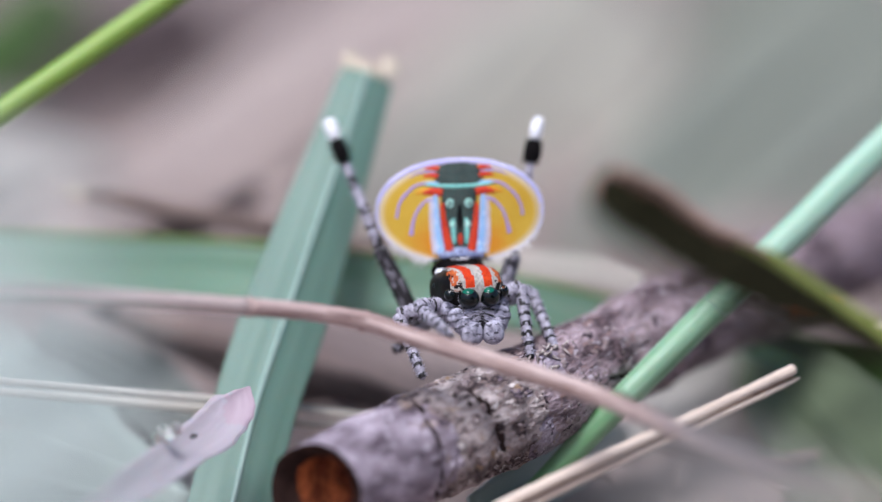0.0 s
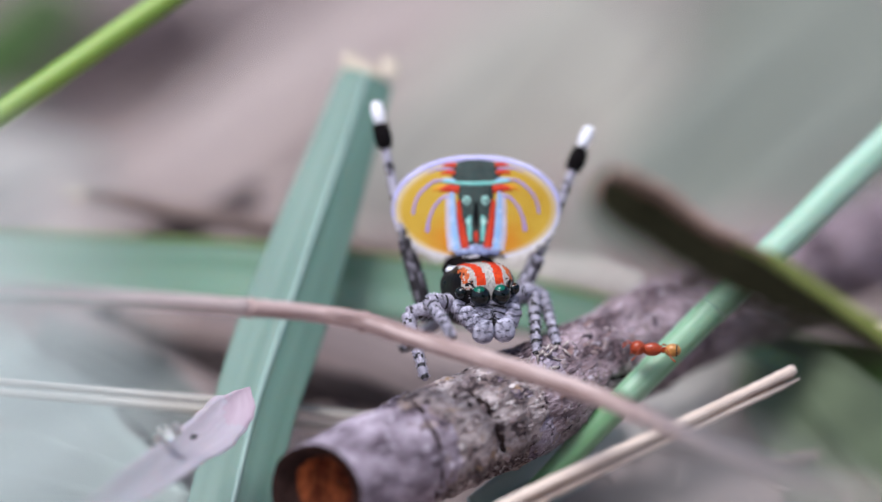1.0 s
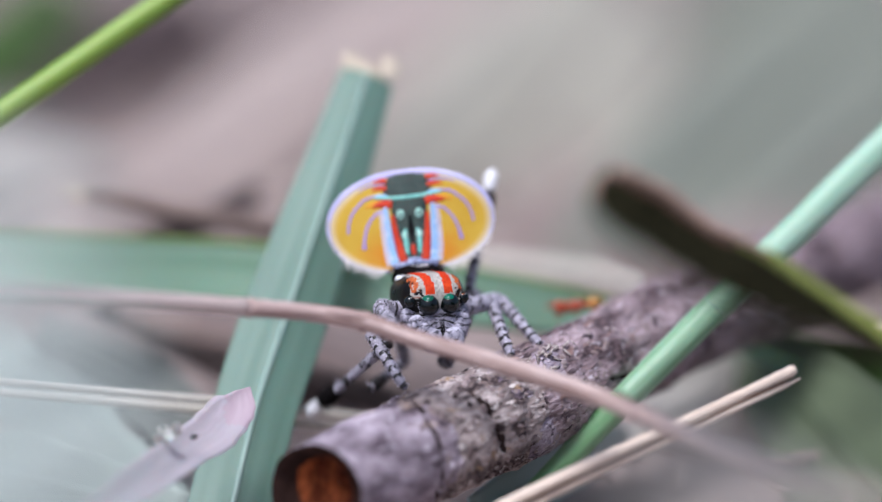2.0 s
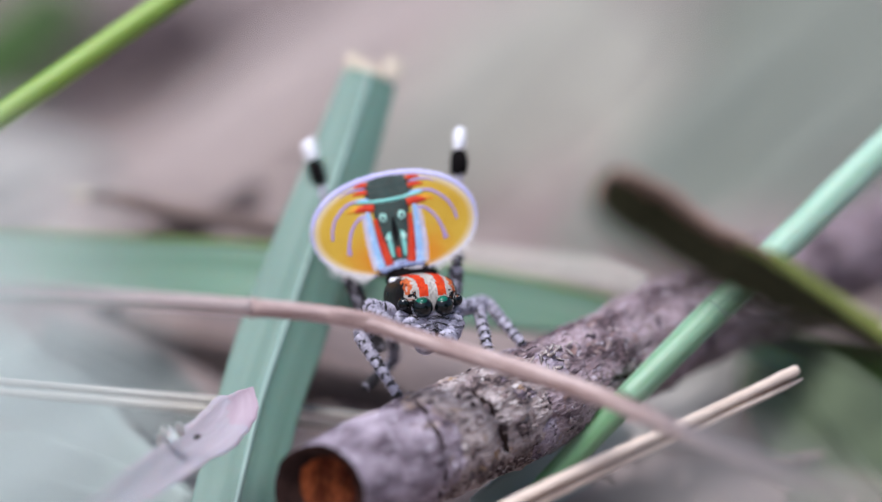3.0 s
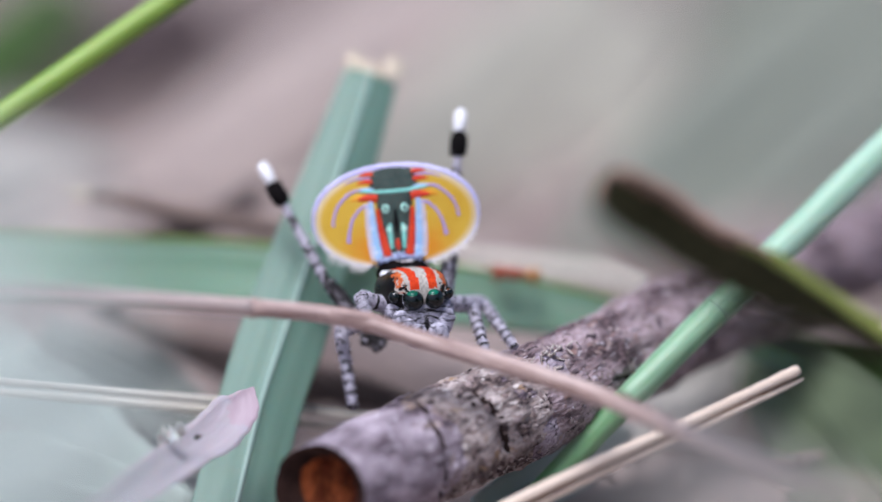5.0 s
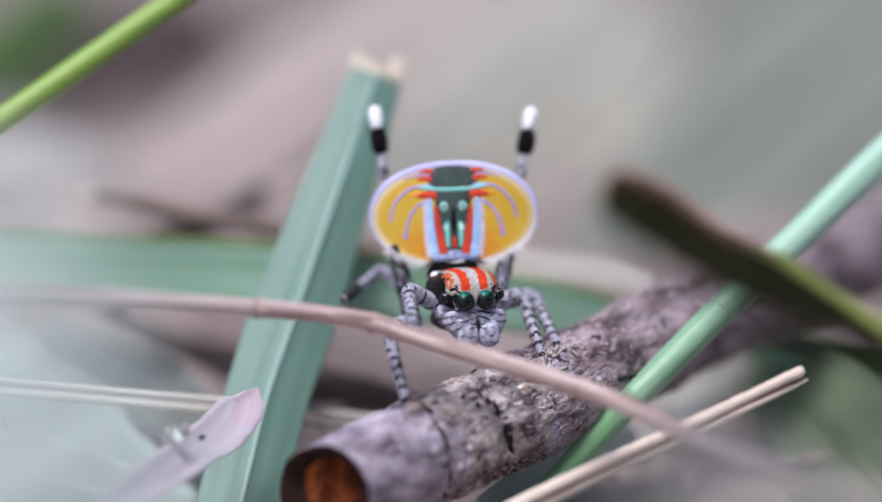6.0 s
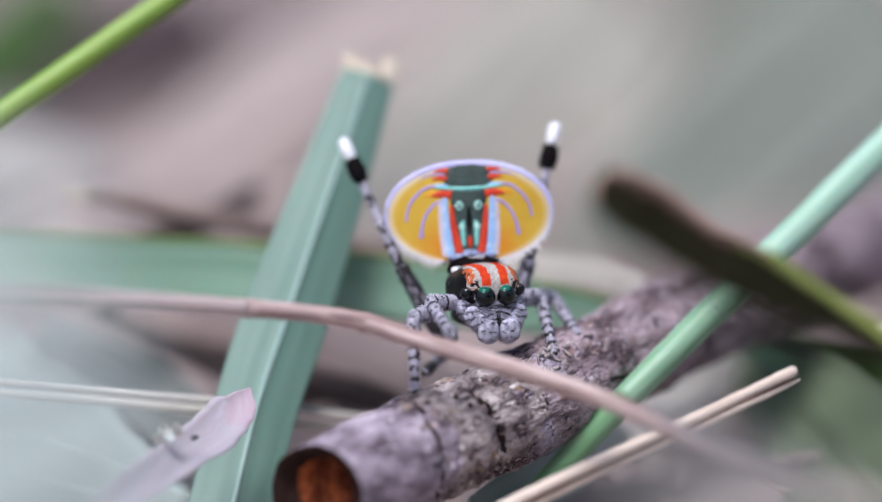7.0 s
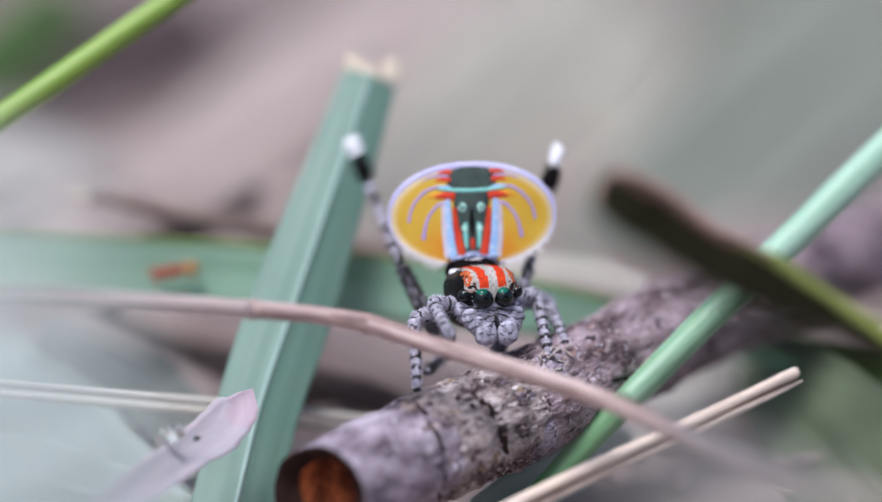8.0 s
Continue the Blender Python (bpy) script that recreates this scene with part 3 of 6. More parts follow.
def build_blade():
    """The broad cut blade that leans behind the stalk."""
    path = [(-2.11, 5.5, 5.05, 0.76, 6), (-2.78, 4.6, 2.96, 0.89, 6), (-3.53, 3.6, 0.73, 1.05, 6), (-4.4, 2.6, -1.87, 1.18, 6), (-5.16, 1.6, -4.25, 1.14, 6), (-5.78, 0.6, -6.9, 1.17, 6), (-6.15, 0, -8.36, 1.1, 6)]
    th = thing("broad_grass", on_ground(st(path[-1][:3])), "broad blue-green grass blade with a torn tan tip", "grass blade")
    bm = bmesh.new()
    ridge = folded_leaf(bm, path, 0.06, (0.06, 0.46), across=48, ripple=0.008)
    part("leaf", bm, BLADE, th)
    bm, rings = bmesh.new(), []
    for i, (p, n, s) in enumerate(ridge):
        w = 0.075 * MM * (0.6 + 0.4 * i / len(ridge))
        rings.append([p + n * 0.085 * MM + s * w * math.cos(a) + n * 0.06 * MM * math.sin(a) for a in [2 * math.pi * k / 10 for k in range(10)]])
    skin(bm, rings)
    part("midrib", bm, RIB, th, "pale raised midrib")
    bm = bmesh.new()
    tips = ([(-2.6, 5.5, 4.95, 0.28, 8), (-2.57, 5.7, 5.34, 0.26, 8), (-2.54, 5.9, 5.62, 0.18, 8)], [(-2.14, 5.5, 4.95, 0.42, 8), (-2.11, 5.7, 5.18, 0.42, 8), (-2.05, 5.8, 5.35, 0.36, 8)], [(-1.56, 5.5, 4.95, 0.28, 8), (-1.5, 5.7, 5.25, 0.28, 8), (-1.44, 5.9, 5.51, 0.20, 8)])
    for k, tip in enumerate(tips):
        blade(bm, tip, steps=5, across=4, thick=0.08, ragged=0.5, seed=k)
    part("torn_tip", bm, TORN, th, "dry torn tan tip")


def build_long_leaf():
    path = [(-15.35, 8.5, -0.35, 0.90, -6), (-10.71, 7.2, -0.44, 0.93, -6), (-6.15, 6.2, -0.63, 0.95, -6), (-1.34, 5.8, -1.05, 0.93, -6), (2.66, 6.2, -1.58, 0.77, -6), (5.58, 7.2, -2.07, 0.5, -6), (8.39, 8.6, -2.66, 0.25, -6), (10.96, 10.5, -3.6, 0.08, -6)]
    th = thing("long_leaf", on_ground(st(path[-1][:3])), "long green strap leaf lying across behind the twig", "leaf")
    bm = bmesh.new()
    blade(bm, path, steps=10, across=8, thick=0.2, fold=0.12)
    part("leaf", bm, LONG_LEAF, th)
    bm = bmesh.new()
    edge = [(x, d - 0.1, h + w * 0.98, 0.05) for x, d, h, w, tw in path]
    tube(bm, edge, sides=8, steps=8)
    part("leaf_margin", bm, STEM_LIME, th, "thin yellow-green margin")


def build_stalk():
    """The dry stalk that crosses before the spider."""
    path = [(-14.56, -14, -0.86, 0.2), (-11.54, -10, -1.01, 0.21), (-8.6, -6.5, -1.2, 0.22), (-5.17, -3.6, -1.49, 0.25), (-3.38, -3, -1.65, 0.25), (-2.05, -3, -1.89, 0.265), (-0.66, -3.2, -2.34, 0.25), (1.74, -3.8, -3.05, 0.27), (4.12, -4.6, -3.83, 0.265), (6.12, -6.5, -4.64, 0.24), (6.46, -8.0, -4.71, 0.21), (7.35, -11.0, -5.01, 0.21), (8.52, -15.0, -5.39, 0.22), (9.62, -19.0, -5.74, 0.23), (10.62, -23.0, -6.09, 0.23), (12.71, -28.0, -7.05, 0.23), (18.03, -34.0, -9.91, 0.23)]
    th = thing("dry_stalk", on_ground(st(path[-1][:3])), "thin pinkish-brown dry grass stalk with swollen joints", "stalk")
    bm = bmesh.new()
    tube(bm, path[3:11], sides=16, steps=14, rough=0.08, grain=2.2)
    part("stalk", bm, STEM_PINK, th)
    for name, stretch in (("upper_stalk", path[:4]), ("lower_stalk", path[10:])):
        bm = bmesh.new()
        tube(bm, stretch, sides=16, steps=12, rough=0.06, grain=2.2)
        part(name, bm, STEM_PALE, th, "bleached pale stretch of the stalk")
    for (x, d, h), lean in (((-5.15, -3.6, -1.49), -0.1), ((-2.08, -3, -1.88), -0.3), ((1.81, -3.82, -3.08), -0.3)):
        bm = bmesh.new()
        dx, dh = math.cos(lean), math.sin(lean)
        tube(bm, [(x + u * dx, d, h + u * dh, r) for u, r in ((-0.3, 0.235), (-0.12, 0.262), (0.03, 0.282), (0.15, 0.258), (0.3, 0.235))], sides=14, steps=4, rough=0.1, grain=5)
        part("joint", bm, NODE_PINK, th, "swollen darker joint")
    bm = bmesh.new()
    tube(bm, [(-3.07, -3.18, -1.6, 0.03), (-2.62, -3.2, -1.68, 0.06), (-2.14, -3.22, -1.77, 0.07), (-1.81, -3.2, -1.87, 0.02)], sides=8, steps=5)
    part("sheath", bm, STEM_PINK, th, "loose split sheath")


def build_stem(name, path, material, label, category="stem", sides=16, rough=0.02, group=""):
    foot = min(path[0], path[-1], key=lambda q: st(q[:3]).z)
    th = thing(name, on_ground(st(foot[:3])), label, category, "", group)
    bm = bmesh.new()
    tube(bm, path, sides=sides, steps=10, rough=rough, grain=1.2)
    part("stem", bm, material, th)
    return th


def build_straw():
    th = thing("broken_straw", on_ground(st((1.14, -3.4, -7.27))), "pale broken straw split along its length", "straw")
    upper = [(1.14, -3.6, -7.05, 0.17), (2.35, -3.4, -6.46, 0.185), (4.76, -3, -5.34, 0.175), (7.04, -2.6, -4.33, 0.16), (8.73, -2.3, -3.54, 0.15), (9.40, -2.2, -3.23, 0.15), (9.56, -2.2, -3.16, 0.09)]
    lower = [(1.44, -3.5, -7.29, 0.13), (3.25, -3.2, -6.35, 0.13), (5.68, -2.8, -5.22, 0.11), (7.65, -2.5, -4.33, 0.10), (9.03, -2.2, -3.71, 0.085), (9.66, -2.1, -3.42, 0.03)]
    gap = [(1.40, -3.62, -7.12, 0.05), (3.0, -3.38, -6.34, 0.05), (5.2, -3.0, -5.31, 0.045), (7.35, -2.63, -4.36, 0.045), (8.9, -2.3, -3.65, 0.04), (9.5, -2.2, -3.36, 0.02)]
    for name, path, material, label in (("strand", upper, STRAW, "pale cream upper strand"), ("strand", lower, STRAW, "thin tan lower strand"), ("split", gap, SPLIT_STRAW, "brown split between the strands")):
        bm = bmesh.new()
        tube(bm, path, sides=12, steps=14, rough=0.12, grain=3.0)
        part(name, bm, material, th, label)


def build_shaded_leaf():
    """A strap leaf close to the lens, seen from below and nearly edge-on, with a thin twig along its far edge."""
    far = [(4.23, -9.5, 1.84), (4.57, -9.2, 1.88), (5.58, -8.2, 1.47), (7.09, -7.2, 0.43), (8.22, -6.6, 0.09), (8.81, -6.5, -0.29), (10.02, -7.2, -1.2), (11.22, -9, -2.22), (14.63, -9.5, -4.95), (19.6, -10, -9.38)]
    near = [(3.68, -14, 1.18), (3.87, -16, 0.75), (4.59, -19, 0.09), (5.45, -21, -0.63), (6.27, -22, -1.15), (7.16, -22, -1.57), (8.41, -21, -1.95), (9.88, -19, -2.52), (13.68, -16, -4.86), (18.63, -14, -9.25)]
    twig = [(3.81, -11.0, 1.42, 0.12), (4.11, -10.0, 1.83, 0.19), (4.6, -9.6, 1.96, 0.23), (5.62, -8.6, 1.54, 0.23), (6.37, -8.0, 1.02, 0.21), (7.11, -7.6, 0.52, 0.18), (8.14, -7.0, 0.09, 0.13), (8.79, -6.9, -0.29, 0.06)]
    stem = [(8.25, -6.5, 0.1, 0.06), (8.78, -7, -0.26, 0.17), (9.83, -7.5, -1.1, 0.25), (11.37, -8, -2.19, 0.28), (14.4, -9, -4.53, 0.28), (19.17, -10, -8.52, 0.28)]
    th = thing("shaded_leaf", on_ground(st(far[-1])), "brown-green broken strap leaf coloured dark for its shaded underside, edged by a thin tan twig", "leaf")
    a, b = spline(far, 8), spline(near, 8)
    bm, rings = bmesh.new(), []
    out = Vector((0.2, -0.3, 0.93))
    for i, (p, q) in enumerate(zip(a, b)):
        p, q = st(p), st(q)
        q = p.lerp(q, 1 + 0.10 * noise.noise(Vector((i * 0.35, 2, 0))) + 0.07 * noise.noise(Vector((i * 0.9, 7, 0))))
        front, back = [], []
        for k in range(13):
            f = k / 12
            c = p.lerp(q, f) + out * (math.sin(math.pi * f) * 0.25 + 0.05 * noise.noise(Vector((i * 0.3, f * 6, 0)))) * MM
            half = out * 0.09 * MM * (0.4 + 0.6 * math.sin(math.pi * f))
            front.append(c - half)
            back.append(c + half)
        rings.append(front + back[::-1])
    skin(bm, rings)
    bm.faces.index_update()
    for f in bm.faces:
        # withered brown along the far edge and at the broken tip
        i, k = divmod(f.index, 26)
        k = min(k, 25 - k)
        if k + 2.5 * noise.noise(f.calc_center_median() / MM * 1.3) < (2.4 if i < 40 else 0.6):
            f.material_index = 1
    part("leaf", bm, [LEAF_UNDERSIDE_SHADE, LEAF_WITHERED], th)
    for name, path, material, label, rough in (
            ("dry_edge", twig, STICK_EDGE, "thin tan twig along the leaf edge", 0.3),
            ("green_stem", stem, LIME_EDGE, "yellow-green stem along the leaf edge", 0.15),
            ("broken_end", [(3.93, -12.0, 1.43, 0.08), (4.07, -11.0, 1.73, 0.12), (4.34, -9.8, 2.04, 0.1)], DARK_STICK, "dark broken end", 0.3),
            ("green_edge", [(7.59, -9.2, 0.27, 0.04), (8.53, -9.2, -0.34, 0.15), (9.76, -9.2, -1.29, 0.24), (11.13, -9.2, -2.36, 0.25), (14.62, -9.6, -5.09, 0.22), (19.6, -10, -9.52, 0.2)], OLIVE, "olive-green upper edge", 0.12),
            ("chip", [(11.36, -4.2, -2.06, 0.06), (11.62, -4.2, -2.01, 0.13), (12.0, -4.2, -1.95, 0.11)], STRAW, "pale woody chip", 0.2)):
        bm = bmesh.new()
        tube(bm, path, sides=10, steps=10, rough=rough, grain=4)
        part(name, bm, material, th, label)


def build_dry_leaf():
    path = [(-5.2, -0.8, -3.68, 0.02, 10), (-5.36, -0.88, -3.98, 0.33, 12), (-5.6, -1.05, -4.36, 0.6, 16), (-6.08, -1.4, -4.84, 0.68, 18), (-6.88, -2.2, -5.45, 0.62, 22), (-7.89, -4.6, -6.17, 0.55, 22), (-8.94, -8.0, -6.97, 0.45, 22), (-10.45, -13.0, -8.48, 0.3, 22)]
    th = thing("dry_leaf", on_ground(st(path[-1][:3])), "curled pinkish-grey dry leaf with a chewed tip", "leaf")
    bm = bmesh.new()
    blade(bm, path, steps=8, across=8, thick=0.08, curl=0.35, ragged=0.12)
    edge = st((-5.15, -1.0, -4.25))
    for f in bm.faces:
        c = f.calc_center_median()
        if (c - edge).length / MM + 0.25 * noise.noise(c / MM * 3) < 0.72:
            f.material_index = 1
    part("leaf", bm, [DRY_LEAF, DRY_TIP], th)
    bm = bmesh.new()
    tube(bm, [(-6.74, -2.55, -5.01, 0.03), (-6.64, -2.55, -4.97, 0.07), (-6.54, -2.5, -4.94, 0.03)], sides=6, steps=3)
    part("speck", bm, DARK_STICK, th, "tiny dark speck")
    flake = thing("chaff_flake", st((-7.31, -2.7, -5.01)), "tiny crumpled white chaff flake stuck on a dry leaf", "chaff")
    bm = bmesh.new()
    blade(bm, [(-7.56, -2.5, -5.20, 0.10, 0), (-7.50, -2.7, -5.0, 0.22, 22), (-7.30, -2.8, -4.86, 0.26, -24), (-7.14, -2.7, -4.80, 0.17, 30), (-7.02, -2.6, -4.92, 0.10, 10)], steps=8, across=12, thick=0.03, curl=0.35, ragged=1.4, seed=5)
    part("flake", bm, CHAFF, flake)


build_blade()
build_long_leaf()
build_stalk()
REED = [(0.71, 0, -8.52, 0.30), (2.67, 0.2, -6.49, 0.34), (4.96, 0.6, -4.1, 0.38), (7.46, 1.2, -1.61, 0.41), (9.54, 2, 0.32, 0.43), (12.41, 3.4, 3, 0.45), (16.15, 5, 6.38, 0.44)]


def build_reed():
    th = thing("reed", on_ground(st(REED[0][:3])), "smooth bright green grass stem leaning past the twig", "stem")
    bm = bmesh.new()
    tube(bm, REED[:3], sides=20, steps=12, rough=0.03, grain=1.4)
    part("stem", bm, STEM_GREEN, th, "deep green lower stem")
    bm = bmesh.new()
    tube(bm, [(x, d, h, q + 0.008) for x, d, h, q in REED[2:5]], sides=20, steps=12, rough=0.03, grain=1.4)
    part("middle_stem", bm, STEM_MID, th, "frosted green middle stem")
    bm = bmesh.new()
    tube(bm, [(x, d, h, q + 0.012) for x, d, h, q in REED[3:]], sides=20, steps=12, rough=0.03, grain=1.4)
    part("upper_stem", bm, STEM_PALE_GREEN, th, "pale frosted green upper stem")


build_reed()
build_straw()
build_shaded_leaf()
build_dry_leaf()
build_stem("reed", [(-32.28, 1, -9.97, 0.27), (-23.06, 1.5, -3.78, 0.28), (-17.68, 2, 0.01, 0.29), (-12.58, 2.6, 3.59, 0.345), (-10.26, 3, 5.23, 0.345), (-8.01, 3.4, 6.82, 0.345), (-5.75, 4, 8.39, 0.30)], STEM_LIME, "yellow-green grass stem slanting upwards")
build_stem("side_straw", [(-14.32, -0.5, -3.27, 0.10), (-12.06, 0, -3.55, 0.11), (-9.04, 1, -3.86, 0.12), (-6.01, 2.5, -4.18, 0.13), (-2.27, 4, -4.67, 0.13), (3.52, 9, -5.76, 0.12)], PALE_STRAW, "pale straw lying behind the broad blade", "straw", group="straws behind the blade")
build_stem("side_straw", [(-14.47, 1, -3.68, 0.10), (-12.16, 1.2, -3.88, 0.12), (-9.09, 1.8, -4.16, 0.14), (-6.03, 3, -4.5, 0.15), (-1.97, 4.6, -5.1, 0.13), (1.88, 8, -5.73, 0.1)], PALE_STRAW, "pale straw lying behind the broad blade", "straw", group="straws behind the blade")


# ---- leaves and twigs on the ground behind ----
def ground_leaf(name, path, material, label, fold=0.1, thick=0.3, category="leaf", ragged=0.15, seed=0.0):
    group = "grass blades before the lens" if name == "grass_leaf" else "leaves strewn on the litter"
    th = thing(name, on_ground(st(path[0][:3])), label, category, "", group)
    bm = bmesh.new()
    blade(bm, path, steps=8, across=8, thick=thick, fold=fold, ragged=ragged, seed=seed)
    part("leaf", bm, material, th)
    bm = bmesh.new()
    tube(bm, [(x, d - thick, h, 0.09 * w + 0.03) for x, d, h, w, tw in path], sides=8, steps=6)
    part("midrib", bm, material, th)
    return th


ground_leaf("pale_leaf", [(-14.18, 31, -0.99, 1.6, 0), (-9.42, 36, 1.94, 2.0, 0), (-5.92, 40, 4.51, 2.1, 0), (-1.86, 43, 7.35, 2.0, 0), (1.33, 46, 9.78, 1.4, 0)], PALE_DEAD, "pale mauve dead leaf propped on the litter", seed=1)
ground_leaf("pale_leaf", [(-19.6, 33, 0.31, 1.0, 0), (-15.93, 34, 1.54, 2.2, 0), (-13.29, 34, 2.1, 1.9, 0), (-11.02, 34, 2.76, 0.4, 0)], CREAM_DEAD, "pale grey dead leaf on the litter", seed=18)
ground_leaf("pale_leaf", [(-3.85, 54, 4.74, 1.6, 0), (0.34, 56, 7.32, 2.0, 0), (5.67, 58, 10.81, 1.6, 0)], PALE_DEAD, "pale mauve dead leaf propped on the litter", seed=2)
# this leaf's shade is put into the dark mauve-brown of its material
ground_leaf("brown_leaf_and_shade", [(-19.98, 48, 2.37, 1.3, 0), (-15.19, 49, 4.72, 2.1, 0), (-12.18, 50, 6.49, 2.3, 0), (-8.33, 51, 9, 1.2, 0)], MAUVE_BROWN, "dead leaf with shade put into its dark brown", seed=3)
ground_leaf("mauve_leaf", [(-13.27, 54, 3.07, 1.5, 0), (-9.13, 55, 5.81, 2.2, 0), (-4.73, 56, 9.01, 1.6, 0)], MAUVE_MID, "dull mauve dead leaf propped on litter", seed=25)
ground_leaf("green_leaf", [(-17.99, 44, 5.1, 1.0, 0), (-15.48, 45, 7.33, 1.5, 0), (-13.15, 46, 9.78, 0.9, 0)], LEAF_DARK, "green leaf at the edge of the litter", seed=4)
STICK = build_stem("fallen_stick", [(-10.84, 8.73, 1.64, 0.12), (-9.51, 8.73, 1.54, 0.21), (-7.41, 9.03, 1.12, 0.29), (-4.97, 9.47, 0.63, 0.31), (-1.05, 10.36, -0.22, 0.28), (3.6, 12.58, -2.23, 0.2)], TWIG, "thin brown fallen stick on the litter", "stick", rough=0.15, group="fallen sticks on the litter")
bm = bmesh.new()
tube(bm, [(-10.94, 8.7, 1.65, 0.08), (-10.78, 8.7, 1.64, 0.14), (-10.32, 8.7, 1.62, 0.19)], sides=10, steps=5, rough=0.2, grain=3)
part("broken_tip", bm, TORN, STICK, "pale broken tip of the stick")
ground_leaf("brown_leaf_and_shade", [(-10.13, 13.6, -1.9, 0.3, 0), (-9.32, 11.05, -0.06, 0.32, 0), (-7.81, 10.71, 0.63, 0.42, 0), (-6.24, 12.75, 1.24, 0.42, 0), (-5.63, 14.45, 1.96, 0.25, 0)], BROWN_DEAD_AND_SHADOW, "small dark curled dead leaf", seed=6)
ground_leaf("beige_leaf", [(-4.14, 30, -0.43, 1.6, 0), (0.31, 38, 2.25, 3.6, 0), (3.9, 44, 5.5, 3.8, 0), (7.1, 50, 9.16, 2.4, 0)], BEIGE_DEAD, "large beige dead leaf propped on the litter", seed=7)
ground_leaf("grey_leaf", [(4.31, 28, -0.98, 1.2, 0), (7.47, 34, 2.2, 2.0, 0), (11.42, 40, 5.58, 2.2, 0), (16.4, 46, 9.38, 1.6, 0)], SAGE, "dull grey-green dead leaf on litter", seed=8)
ground_leaf("grey_leaf", [(8.05, 30, -1.73, 1.2, 0), (11.75, 36, 1.84, 2.0, 0), (15.28, 42, 4.85, 2.2, 0), (19.42, 46, 8.17, 1.6, 0)], SAGE, "dull olive-grey dead leaf on litter", seed=9)
ground_leaf("sage_leaf", [(3.51, 56, 2.46, 1.6, 0), (8.41, 57, 6.29, 2.6, 0), (12.71, 58, 9.31, 2.4, 0), (16.42, 59, 11.5, 1.4, 0)], SAGE, "large dull sage-green dead leaf behind", seed=26)
ground_leaf("pale_leaf", [(-18.68, 18, -1.61, 1.6, 0), (-14.15, 13.5, -4.08, 2.1, 0), (-10.44, 8, -6.38, 2.0, 0), (-7.28, 3, -8.06, 1.2, 0)], GREY_LEAF, "pale grey-green leaf on the litter", seed=10)
ground_leaf("mauve_leaf", [(-7.87, 19, -1.97, 0.6, 0), (-5.22, 17.5, -2.81, 1.2, 0), (-2.44, 15.5, -3.45, 1.3, 0), (0.76, 12, -4.54, 0.8, 0)], MAUVE_MID, "dull mauve dead leaf on the soil", seed=12)
build_stem("fallen_stick", [(-10.53, 20, -1.98, 0.3), (-7.48, 18, -2.64, 0.4), (-3.77, 14, -3.76, 0.45), (-0.72, 9, -4.87, 0.4)], TWIG, "thin brown fallen stick on the litter", "stick", rough=0.15, group="fallen sticks on the litter")
ground_leaf("tan_leaf", [(5.61, 8, -5.57, 0.4, 0), (6.99, 10, -4.41, 1.1, 0), (8.36, 11, -4.02, 0.95, 0), (9.6, 12, -4.05, 0.3, 0)], CREAM_DEAD, "small pinkish-grey dead leaf on soil", seed=13)
ground_leaf("green_leaf", [(6.74, 16, -3.29, 0.8, 0), (10.09, 15, -3.44, 1.3, 0), (13.64, 13, -4.07, 1.3, 0), (16.34, 10, -4.82, 0.8, 0)], LEAF_DARK, "dull green leaf low on the litter", seed=14)
ground_leaf("green_leaf", [(9.24, 12, -2.55, 0.9, 0), (10.79, 8, -4.76, 2.0, 0), (12.11, 2.2, -6.61, 2.4, 0), (13.78, 0, -7.9, 1.0, 0)], MOSS, "dull green leaf low on the litter", seed=15)
ground_leaf("grey_leaf", [(0.9, 0.6, -7.2, 0.5, 0), (2.59, 2.2, -6.42, 0.85, 0), (4.05, 4.4, -5.63, 0.75, 0), (5.22, 6, -5.14, 0.3, 0)], GREY_LEAF, "pale teal-grey leaf flat on the soil", seed=32)
ground_leaf("cream_leaf", [(0.27, 14, -0.26, 0.3, 0), (2.95, 13.5, -0.61, 0.42, 0), (5.28, 13, -0.89, 0.36, 0), (6.95, 13, -1.23, 0.2, 0), (9.24, 15, -2.09, 0.1, 0)], PALE_STRAW, "cream dry blade behind the strap leaf", seed=17)
ground_leaf("grass_leaf", [(-25.13, -62, -24.4, 0.5, 0), (-15.2, -62, -11.31, 0.5, 0), (-10.05, -62, -5.9, 0.5, 0), (-7.26, -62, -3.1, 0.5, 0), (-6.08, -62, -1.39, 0.3, 0)], PALE_GRASS, "pale grass blade close before the lens", seed=20)
ground_leaf("grass_leaf", [(-38.41, -56, -23.65, 0.7, 0), (-22.02, -56, -8.23, 0.7, 0), (-14.31, -56, -3.41, 0.8, 0), (-9.49, -56, -1.58, 0.7, 0), (-6.31, -56, -0.9, 0.3, 0)], PALE_GRASS, "pale grass blade close before the lens", seed=24)
ground_leaf("grass_leaf", [(-25.77, -40, -19.22, 0.5, 0), (-16.74, -40, -9.07, 0.5, 0), (-11.1, -40, -5.12, 0.55, 0), (-7.49, -40, -2.86, 0.45, 0), (-6.14, -40, -1.96, 0.15, 0)], PALE_GRASS, "pale grass blade close before the lens", seed=21)
ground_leaf("grass_leaf", [(25.46, -38, -20.72, 0.5, 0), (15.69, -38, -10.95, 0.5, 0), (11.44, -38, -6.93, 0.5, 0), (8.91, -38, -4.64, 0.4, 0), (7.65, -38, -3.37, 0.15, 0)], MOSS, "green grass blade close before the lens", seed=22)
